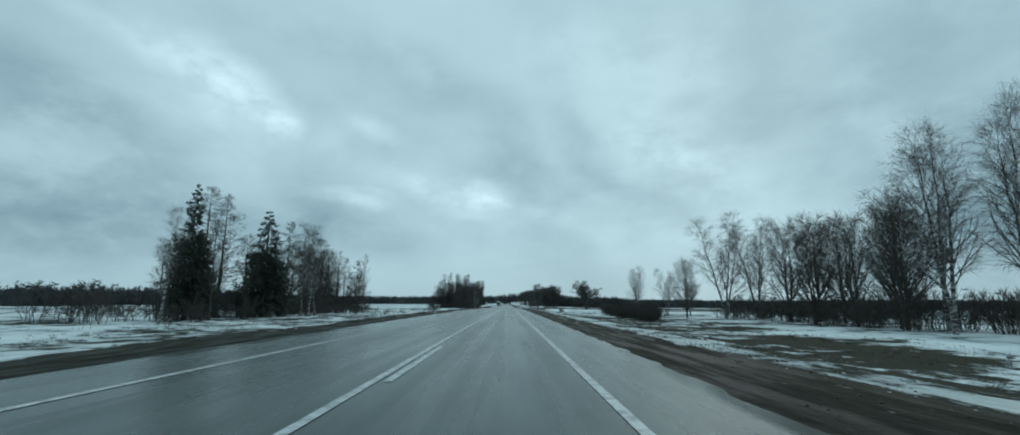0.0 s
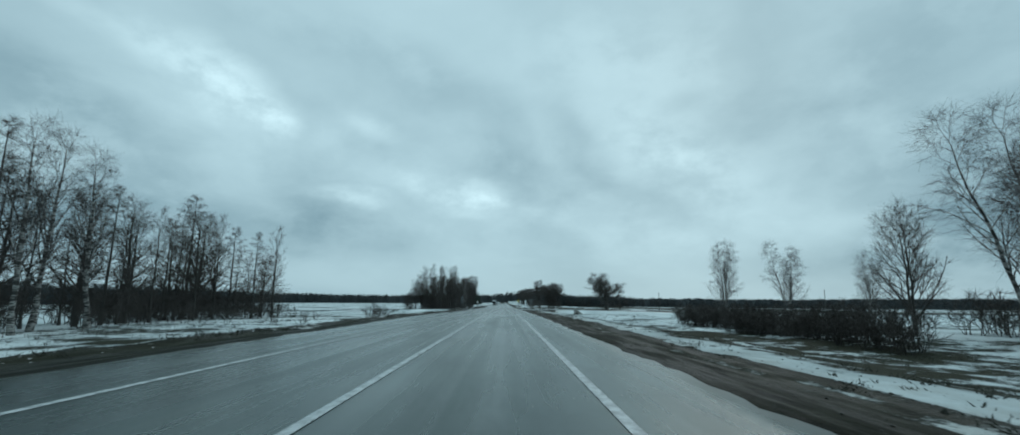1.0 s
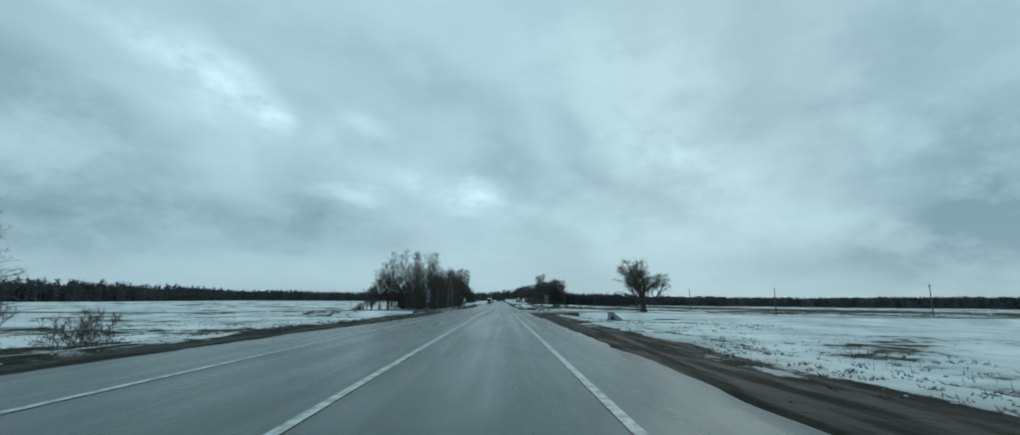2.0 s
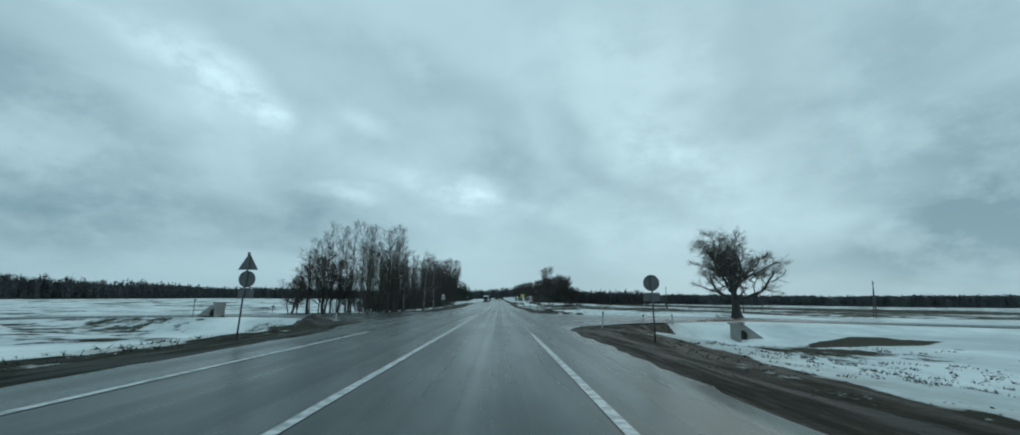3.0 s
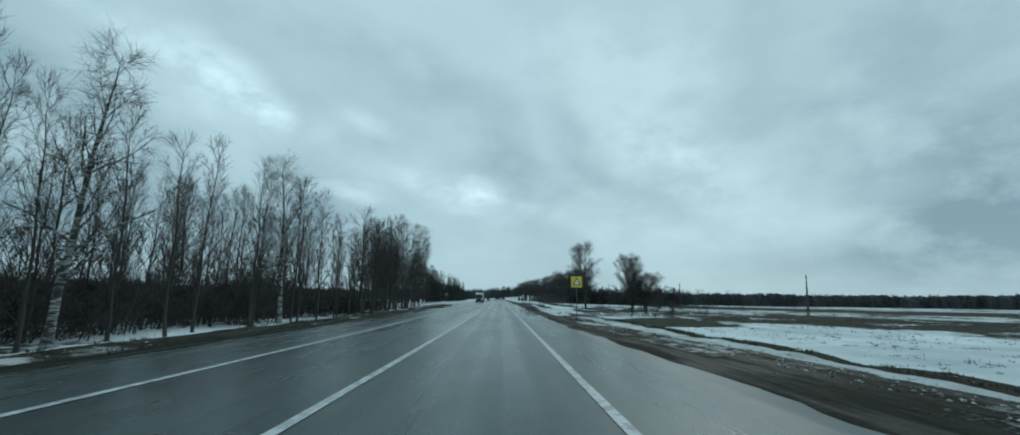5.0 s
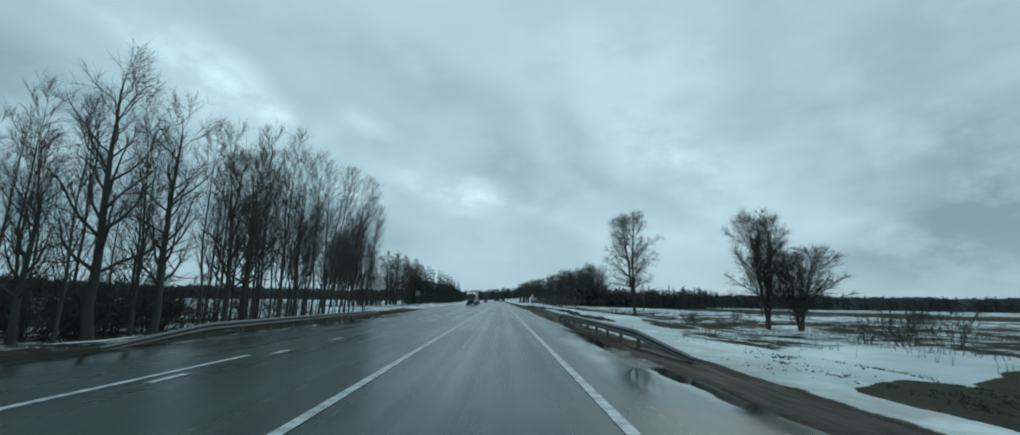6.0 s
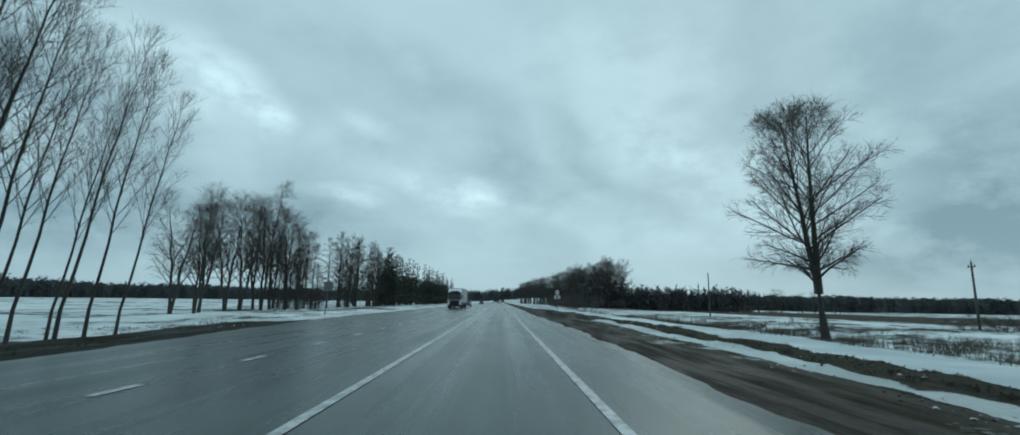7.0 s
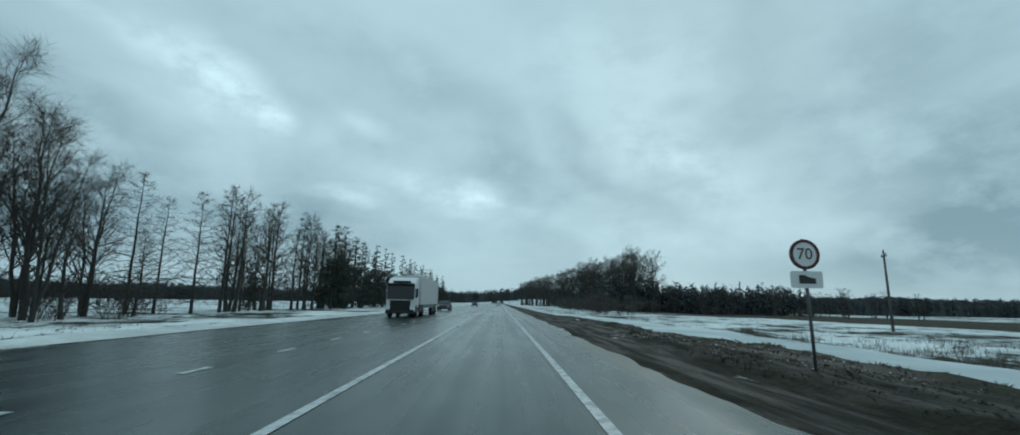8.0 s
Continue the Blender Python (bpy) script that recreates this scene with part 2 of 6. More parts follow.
SIGN_BACK = surface("sign_back_metal", (0.10, 0.11, 0.115), (0.16, 0.17, 0.175), 2, (0.5, 0.7), 0.4, 0.03)
SIGN_WHITE = surface("sign_white", (0.60, 0.61, 0.62), (0.72, 0.73, 0.74), 4, (0.4, 0.55), 0, 0)
SIGN_RED = surface("sign_red", (0.055, 0.008, 0.012), (0.09, 0.011, 0.016), 4, (0.4, 0.55), 0, 0)
SIGN_BLACK = surface("sign_black", (0.012, 0.012, 0.012), (0.025, 0.025, 0.025), 4, (0.4, 0.55), 0, 0)
SIGN_YELLOW = surface("sign_yellow", (0.62, 0.50, 0.05), (0.72, 0.60, 0.08), 4, (0.4, 0.55), 0, 0)
CONCRETE = surface("concrete", (0.13, 0.132, 0.125), (0.30, 0.30, 0.285), 2, (0.75, 0.95), 0, 0.3)
POLE_WOOD = surface("weathered_pole", (0.05, 0.046, 0.042), (0.12, 0.11, 0.10), 2, (0.8, 0.95), 0, 0.3, (1, 1, 0.2))
POST_PAINT = surface("post_paint", (0.38, 0.385, 0.38), (0.54, 0.545, 0.54), 6, (0.5, 0.7), 0, 0.05)
MUD = surface("mud_mound", (0.006, 0.006, 0.005), (0.022, 0.021, 0.016), 1.5, (0.7, 0.95), 0, 0.8, fine=9)
DIRTY_SNOW = surface("dirty_snow", (0.28, 0.28, 0.28), (0.66, 0.69, 0.71), 2.0, (0.7, 0.95), 0, 0.6, fine=9)
LORRY_WHITE = surface("lorry_white", (0.52, 0.54, 0.55), (0.66, 0.68, 0.69), 0.8, (0.3, 0.5), 0, 0)
LORRY_GREY = surface("trailer_panel", (0.42, 0.44, 0.45), (0.55, 0.57, 0.58), 0.8, (0.4, 0.6), 0, 0)
DARK_TRIM = surface("dark_trim", (0.005, 0.006, 0.006), (0.016, 0.017, 0.018), 3, (0.4, 0.7), 0, 0)
SKIRT_BLUE = surface("skirt_blue", (0.045, 0.075, 0.11), (0.08, 0.12, 0.16), 1.5, (0.4, 0.6), 0, 0)
RUBBER = surface("tyre_rubber", (0.012, 0.012, 0.012), (0.03, 0.03, 0.03), 3, (0.8, 0.95), 0, 0)
GLASS = surface("dark_glass", (0.004, 0.005, 0.006), (0.008, 0.010, 0.011), 3, (0.08, 0.2), 0, 0)
CAR_DARK = surface("car_dark_paint", (0.02, 0.024, 0.028), (0.035, 0.04, 0.045), 3, (0.25, 0.4), 0.2, 0)
LAMP_GLASS = surface("lamp_glass", (0.55, 0.56, 0.56), (0.75, 0.76, 0.76), 5, (0.1, 0.2), 0, 0)


# ---- mesh helpers ----
def mesh_object(name, verts, faces, mat, parent=None, label="", flat=False):
    me = bpy.data.meshes.new(name)
    me.from_pydata([tuple(v) for v in np.asarray(verts, float)] if not isinstance(verts, list) else verts, [],
                   faces.tolist() if isinstance(faces, np.ndarray) else faces)
    me.materials.append(mat)
    if not flat:
        me.polygons.foreach_set("use_smooth", [True] * len(me.polygons))
    ob = new(name, me)
    ob.parent = parent
    return tagged(ob, label)


def part(name, bm, mat, parent=None, label="", flat=True):
    me = bpy.data.meshes.new(name)
    bm.to_mesh(me)
    bm.free()
    me.materials.append(mat)
    if not flat:
        me.polygons.foreach_set("use_smooth", [True] * len(me.polygons))
    ob = new(name, me)
    ob.parent = parent
    return tagged(ob, label)


def empty(name, x, y, z, label, category, group="", rz=0.0):
    ob = new(name)
    ob.matrix_basis = pose(x, y, z, 0, 0, rz)
    return tagged(ob, label, category, group)


def box(bm, cx, cy, cz, sx, sy, sz, bevel=0.0, m=None):
    made = bmesh.ops.create_cube(bm, size=1.0, matrix=(m or Matrix()) @ Matrix.Translation((cx, cy, cz)) @ Matrix.Diagonal((sx, sy, sz, 1)))
    if bevel:
        edges = {e for v in made["verts"] for e in v.link_edges}
        bmesh.ops.bevel(bm, geom=list(edges), offset=bevel, segments=2, affect="EDGES")


def rod(bm, a, b, r0, r1=None, sides=10):
    a, b = Vector(a), Vector(b)
    m = Matrix.Translation((a + b) / 2) @ (b - a).to_track_quat("Z", "Y").to_matrix().to_4x4()
    bmesh.ops.create_cone(bm, cap_ends=True, segments=sides, radius1=r0, radius2=r0 if r1 is None else r1, depth=(b - a).length, matrix=m)


def prism(bm, outline, y0, y1):
    """A plate: an outline in x, z drawn out from y0 to y1."""
    near, far = [bm.verts.new((x, y0, z)) for x, z in outline], [bm.verts.new((x, y1, z)) for x, z in outline]
    bm.faces.new(near)
    bm.faces.new(far[::-1])
    for i in range(len(near)):
        j = (i + 1) % len(near)
        bm.faces.new((near[j], near[i], far[i], far[j]))
    bmesh.ops.recalc_face_normals(bm, faces=bm.faces[:])


def circle(r, cx=0.0, cz=0.0, n=36):
    return [(cx + r * math.cos(2 * math.pi * i / n), cz + r * math.sin(2 * math.pi * i / n)) for i in range(n)]


def lattice(seed, size=256):
    return np.random.RandomState(seed).rand(size, size)


def waves(x, y, cell, seed, octaves=4):
    """Smooth value noise, 0 to 1."""
    grid, total, amp, norm = lattice(seed), 0.0, 1.0, 0.0
    for k in range(octaves):
        u, v = x / cell * 2**k + 17 * k, y / cell * 2**k + 31 * k
        i, j = np.floor(u).astype(int), np.floor(v).astype(int)
        a, b = u - i, v - j
        a, b = a * a * (3 - 2 * a), b * b * (3 - 2 * b)
        g = lambda p, q: grid[p % 256, q % 256]
        total = total + amp * ((g(i, j) * (1 - a) + g(i + 1, j) * a) * (1 - b) + (g(i, j + 1) * (1 - a) + g(i + 1, j + 1) * a) * b)
        norm, amp = norm + amp, amp * 0.5
    return total / norm


# ---- the lie of the land ----
def west_edge(y):
    return -7.6 + 0.9 * smooth(88, 110, y) * (1 - smooth(136, 142, y)) - 0.9 * smooth(225, 250, y) - 2.0 * smooth(276, 306, y)


def east_edge(y):
    y = np.asarray(y, float)
    return 3.0 + 0.6 * smooth(166, 173, y) * (1 - smooth(200, 225, y)) + 0.28 * smooth(280, 290, y) * (1 - smooth(306, 316, y))


CROSS_Y = 161.0


def mouth(d, side, near):
    """Half width of the crossing road at d metres from the edge of the main one."""
    if side > 0:
        return 4.0 + (3.0 * np.exp(-d / 0.8) + 15.0 * np.exp(-d / 8.0) if near else 9.5 * np.exp(-d / 3.6))
    return 3.6 + (11.5 * np.exp(-d / 4.5) if near else 12.5 * np.exp(-d / 6.0))


def cross_height(d):
    return -0.75 * smooth(6, 55, d)


def verge_width(y):
    """How far the bare mud reaches from the eastern edge of the asphalt."""
    return np.interp(y, (0, 60, 120, 134, 140, 143, 146, 149, 152, 162, 172, 185, 230, 239, 258, 264, 282, 298, 308, 316, 326, 345, 400), (2.4, 2.5, 2.8, 3.3, 4.0, 5.0, 6.6, 8.6, 9.2, 8.0, 4.2, 3.9, 3.2, 1.8, 1.8, 2.4, 2.85, 3.25, 3.6, 4.3, 4.4, 3.8, 3.0))


def bank(x, y, d, side):
    """The turf bank that the ploughs have pushed up along the eastern verge, 0 to 1."""
    runs = smooth(170, 180, y) * (1 - smooth(226, 234, y)) + smooth(262, 272, y) * (1 - smooth(345, 380, y))
    mid = np.interp(y, (170, 185, 230, 262, 282, 298, 309, 316, 335, 345), (4.6, 4.75, 4.4, 4.0, 4.2, 4.75, 5.3, 3.6, 3.6, 4.2)) + 0.7 * (waves(x * 0.2, y, 6, 15) - 0.5)
    half = 0.16 + 0.36 * waves(x * 0.2, y, 5, 16) + (0.05 * smooth(276, 284, y) + 0.36 * smooth(290, 299, y)) * (1 - smooth(308, 314, y)) + 1.1 * smooth(310, 317, y) * (1 - smooth(332, 338, y))
    return (side > 0) * runs * (1 - smooth(half, half + 0.22, np.abs(d - mid)))


def field(x, y, d, side):
    """Height outside the pavement, against the road's centre line."""
    verge = -0.03 - 0.10 * smooth(0, 2.0, d)
    low = np.where(side > 0, -0.85 - 0.95 * smooth(35, 75, d) - 0.8 * smooth(75, 190, d), -0.80 - 0.3 * smooth(40, 90, d))
    low = low * (1 - 0.45 * smooth(295, 330, y) * (side < 0))
    late = 4.4 * smooth(268, 282, y) * (1 - smooth(350, 390, y))
    h = verge + (low + 0.13) * np.where(side > 0, smooth(3.6, 9.0 + 0.6 * late, d - late), smooth(2.2, 7.5, d))
    ridge = np.exp(-((d - 2.6) / 0.7) ** 2) * (0.10 + 0.22 * waves(x, y, 2.2, 5, 3))
    ridge = ridge * np.where(side > 0, 0.2, 0.7)
    h = h + bank(x, y, d, side) * (0.02 + 0.24 * waves(x, y, 1.2, 6, 3))
    h = h - 0.7 * (side > 0) * smooth(9.5, 14, d) * (1 - smooth(20, 36, d)) * smooth(278, 290, y) * (1 - smooth(335, 365, y))
    return h + ridge + smooth(3, 9, d) * (waves(x, y, 9.0, 3, 4) - 0.5) * 0.45 + smooth(2, 4, d) * (waves(x, y, 1.4, 8, 3) - 0.5) * 0.12


def ground_height(x, y):
    x, y = np.asarray(x, float), np.asarray(y, float)
    we, ee = west_edge(y), east_edge(y)
    side = np.where(x > (we + ee) / 2, 1, -1)
    d = np.maximum(np.maximum(x - ee, we - x), 0)
    h = np.where(d > 0, field(x, y, d, side), -0.10)
    for s in (1, -1):
        for near in (True, False):
            off = (CROSS_Y - y if near else y - CROSS_Y)
            out = np.maximum(off - mouth(d, s, near), 0)
            f = (1 - smooth(0.0, 3.5, out)) * (side == s) * (off >= 0) * (d > 0) * (1 - smooth(300, 400, d))
            h = h * (1 - f) + (cross_height(d) - 0.09) * f
    dip = np.exp(-(((x - 16) / 6) ** 2 + ((y - 147.5) / 3.5) ** 2)) + np.exp(-(((x + 20) / 6) ** 2 + ((y - 150) / 3.5) ** 2))
    rise = 24 * np.exp(-(((x - 55) / 75) ** 2 + ((y - 1190) / 100) ** 2))
    return h - 0.65 * dip + rise + grade(y)


def stand(x, y):
    return float(ground_height(x, y)) - 0.03


def grid_mesh(name, X, Y, Z, mat):
    ny, nx = X.shape
    idx = np.arange(nx * ny).reshape(ny, nx)
    faces = np.stack([idx[:-1, :-1], idx[:-1, 1:], idx[1:, 1:], idx[1:, :-1]], -1).reshape(-1, 4)
    return mesh_object(name, np.stack([X, Y, Z], -1).reshape(-1, 3), faces, mat)


def values(ob, name, v):
    a = ob.data.attributes.new(name, "FLOAT", "POINT")
    a.data.foreach_set("value", np.asarray(v, np.float32).ravel())


def build_ground():
    xs = np.concatenate([-np.geomspace(2500, 70, 26), np.arange(-68, -20, 1.8), np.arange(-20, -14, 0.8), np.arange(-14, -6.6, 0.33), np.arange(-6, 2, 2.0),
                         np.arange(2.4, 10, 0.28), np.arange(10, 16, 0.7), np.arange(16, 60, 1.6), np.geomspace(62, 2500, 26)])
    ys = np.concatenate([[-400, -200, -90], np.arange(-40, 165, 0.7), np.arange(165, 345, 0.5), np.arange(345, 400, 0.8), np.geomspace(401, 4500, 60)])
    X, Y = np.meshgrid(xs, ys)
    Z = ground_height(X, Y)
    ob = tagged(grid_mesh("ground", X, Y, Z, GROUND), "flat winter fields of patchy wet snow, mud and dead grass", "ground", kind="structure")
    d = np.maximum(np.maximum(X - east_edge(Y), west_edge(Y) - X), 0)
    east = X > -2
    reach = np.where(east, verge_width(Y) + 0.7 * (waves(X, Y, 6, 11) - 0.5) + 0.55 * (waves(X, Y, 1.3, 34, 3) - 0.5) + 0.6 * smooth(20, 0, Y), (2.7 + 1.6 * (waves(X, Y, 5, 12) - 0.5)) * (1 - 0.66 * smooth(294, 310, Y)))
    snow = smooth(reach - 0.15, reach + 0.25, d)
    margin = np.where(east & (Y < 95), 0.25, 0.55) * snow * (1 - smooth(reach + 0.8, reach + 2.4, d))
    level = 0.64 - 0.21 * east * smooth(26, 8, d) * smooth(115, 60, Y)
    level = level - 0.35 * east * smooth(250, 262, Y) * (1 - smooth(272, 284, Y)) * smooth(13, 18, d)
    level = level - (0.22 - 0.15 * smooth(274, 286, Y)) * east * smooth(235, 262, Y) * smooth(5, 12, d) * (1 - smooth(500, 700, Y))
    level = level - 0.10 * (~east) * smooth(176, 186, Y) * (1 - smooth(292, 300, Y)) * (1 - smooth(14, 20, d))
    level = level - 0.42 * east * np.maximum(smooth(240, 250, Y), smooth(216, 232, Y) * smooth(22, 30, d)) * (1 - smooth(274, 286, Y)) * smooth(8.5, 11, d)
    level = level - 0.03 * east * smooth(292, 302, Y) * (1 - smooth(345, 380, Y)) * smooth(7.5, 10, d) * (1 - smooth(40, 60, d))
    slant = 0.83 * X + 0.56 * Y + 8 * (waves(X, Y, 25, 33) - 0.5)
    level = level - 1.2 * east * smooth(266, 278, slant) * (1 - smooth(362, 380, slant)) * smooth(30, 42, d) * smooth(150, 190, Y)
    level = level - 0.45 * np.exp(-(((X - 14) / 5) ** 2 + ((Y - 139) / 3.0) ** 2)) * east
    level = level - 0.04 * (~east) * smooth(30, 8, d) * smooth(118, 100, Y)
    level = level + 0.22 * east * smooth(100, 120, Y) * (1 - smooth(232, 246, Y)) * (1 - smooth(60, 120, d))
    snow = snow * level + margin
    scraps = 0.30 + 0.10 * east * smooth(168, 182, Y) - 0.22 * east * smooth(290, 302, Y)
    snow = np.maximum(snow, scraps * smooth(0.9, 1.8, d))
    strip_ = east * smooth(170, 180, Y) * (1 - smooth(226, 234, Y)) + east * smooth(252, 262, Y) * (1 - smooth(345, 380, Y))
    outer = np.interp(Y, (252, 270, 284, 300), (6.0, 7.5, 7.6, 8.2)) + 1.6 * (waves(X, Y, 6, 38) - 0.5)
    snow = np.maximum(snow, strip_ * (1.25 + 0.15 * smooth(272, 280, Y)) * smooth(reach - 0.1, reach + 0.2, d) * (1 - smooth(outer, outer + 1.5, d)))
    snow = snow - 1.9 * bank(X, Y, d, np.where(east, 1, -1))
    tongue = np.abs(Y - (144.6 + 0.30 * (X - 14))) / (2.3 + 1.6 * (waves(X, Y, 3, 35) - 0.5)) + 3.0 * np.maximum(np.maximum(12.8 - X, X - 25.0), 0)
    snow_bare = east * smooth(1.25, 0.75, tongue + 0.9 * (waves(X, Y, 1.6, 36) - 0.5))
    snow = snow - 1.5 * snow_bare - 1.6 * east * smooth(1.3, 0.7, np.hypot((X - 13.0) / 1.3, (Y - 147.2) / 2.2))
    # a dark turf island at the crossroads' corner
    snow = snow - 1.8 * smooth(1.5, 0.65, np.hypot((X + 10.5) / 3.8, (Y - 147.5) / 4.2) + 0.5 * (waves(X, Y, 1.5, 37) - 0.5))
    # past the yellow board: a slush line, a slanting turf slope and clean snow behind it
    over = Y - (244.3 + 0.72 * (X - 7.1)) + 1.2 * (waves(X, Y, 2.0, 19) - 0.5)
    reach_x = smooth(5.1, 5.4, X) * (1 - smooth(17, 20, X)) * smooth(233, 237, Y) * (Y < 275)
    snow = snow + reach_x * (1.2 * smooth(0.0, 0.5, over) * (1 - smooth(4.5, 8.0, over)) - 2.2 * smooth(0.3, -0.2, over))
    snow = snow - 3.2 * smooth(1.25, 0.8, np.hypot((X - 10.2 - 0.35 * (Y - 258)) / 1.7, (Y - 258.0) / 4.5))
    snow = snow + 0.75 * east * smooth(1.5, 1.8, d) * (1 - smooth(2.2, 2.7, d)) * smooth(234, 238, Y) * (1 - smooth(258, 263, Y)) * smooth(0.36, 0.56, waves(X, Y, 1.1, 39))
    values(ob, "snow", np.clip(snow, -0.6, 1.4))
    values(ob, "gravel", np.exp(-((d - reach + 0.75 - 0.5 * (waves(X, Y, 7, 18) - 0.5)) / 0.45) ** 2))
    values(ob, "soil", smooth(reach + 0.9, reach - 0.1, d + 1.5 * (waves(X, Y, 2, 14) - 0.5)))
    values(ob, "grime", smooth(reach + 3.0, reach - 0.3, d) * (0.7 - 0.35 * east * smooth(272, 284, Y) * (1 - smooth(312, 330, Y))))


def build_road():
    ys = np.concatenate([np.arange(-60, 350, 0.5), np.arange(350, 420, 1.0), np.geomspace(421, 1040, 60)])
    us = np.linspace(0, 1, 25)
    Y, U = np.meshgrid(ys, us, indexing="ij")
    we, ee = west_edge(Y), east_edge(Y)
    rag = ((0.30 + 0.25 * (U == 1) * smooth(282, 296, Y)) * (waves(U * 9, Y, 2.6, 21, 5) - 0.5) + 0.30 * (waves(U * 9, Y, 0.9, 27, 3) - 0.5)) * (np.abs(Y - CROSS_Y) > 22)
    X = we + (ee - we) * U + np.where(U == 0, rag, 0) + np.where(U == 1, rag, 0)
    Z = grade(Y) + 0.003 * (waves(X, Y, 4, 22) - 0.5)
    X = np.concatenate([X[:, :1] - 0.12, X, X[:, -1:] + 0.12], 1)
    Y = np.concatenate([Y[:, :1], Y, Y[:, -1:]], 1)
    Z = np.concatenate([Z[:, :1] - 0.16, Z, Z[:, -1:] - 0.16], 1)
    ob = tagged(grid_mesh("road", X, Y, Z, ASPHALT), "wet grey asphalt highway with worn white lines", "road", kind="structure")
    pool = np.clip(smooth(1.5, 2.2, X) * smooth(226, 233, Y) * (1 - smooth(252, 262, Y)) * smooth(0.40, 0.55, waves(X * 2.0, Y * 0.5, 1.6, 23)), 0, 1)
    pool2 = smooth(-6.6, -7.4, X) * smooth(240, 250, Y) * (1 - smooth(266, 276, Y)) * smooth(0.35, 0.5, waves(X, Y * 0.5, 2, 24))
    values(ob, "fresh", smooth(92, 112, Y) * (1 - smooth(184, 194, Y)) * (1 + 0.95 * smooth(1.15, 1.35, X) * smooth(126, 142, Y)))
    values(ob, "water", np.maximum(pool, pool2))
    rim = np.minimum(east_edge(Y) - X, X - west_edge(Y))
    values(ob, "dirt", 1.1 * smooth(0.75, 0.0, rim) + 0.40 * smooth(2.0, 0.3, rim) + 0.42 * smooth(1.7, 0.3, rim) * (X > 0) * smooth(280, 290, Y))
    for side, name in ((1, "side_road_east"), (-1, "side_road_west")):
        ds = np.concatenate([[-0.3], np.arange(0, 30, 0.6), np.geomspace(31, 420, 30)])
        D, V = np.meshgrid(ds, np.linspace(0, 1, 19), indexing="ij")
        E = np.maximum(D, 0)
        lo, hi = CROSS_Y - mouth(E, side, True), CROSS_Y + mouth(E, side, False)
        Y = lo + (hi - lo) * V
        X = np.where(side > 0, east_edge(Y) + D, west_edge(Y) - D)
        Z = grade(Y) + cross_height(D) + 0.012
        Z = Z - np.where((V == 0) | (V == 1), 0.14, 0) - np.where(D < 0, 0.03, 0)
        if side > 0:
            X, Y, Z = X[:, ::-1], Y[:, ::-1], Z[:, ::-1]
        ob = tagged(grid_mesh(name, X, Y, Z, SIDE_ASPHALT), "wet asphalt side road joining the highway", "road", kind="structure")
        values(ob, "fresh", 1.0 + 0 * X)
        values(ob, "water", 0.25 * smooth(0.5, 0.6, waves(X, Y, 3, 26)))
        values(ob, "dirt", 0.35 * smooth(0.22, 0.0, np.minimum(V, 1 - V)))


def strip(name, path, width, mat=None):
    """A painted line along points x, y, a hair over the asphalt."""
    path = np.array(path, float)
    t = np.gradient(path, axis=0)
    t /= np.linalg.norm(t, axis=1)[:, None]
    side = np.stack([t[:, 1], -t[:, 0]], 1) * width / 2
    pts = np.stack([path - side, path + side], 1)
    d = np.maximum(np.maximum(pts[..., 0] - east_edge(pts[..., 1]), west_edge(pts[..., 1]) - pts[..., 0]), 0)
    z = grade(pts[..., 1]) + cross_height(d) + np.where(d > 0, 0.020, 0.007)
    v = np.concatenate([pts, z[..., None]], -1).reshape(-1, 3)
    f = [(2 * i, 2 * i + 1, 2 * i + 3, 2 * i + 2) for i in range(len(path) - 1)]
    return mesh_object(name, v, f, mat or PAINT, flat=True)


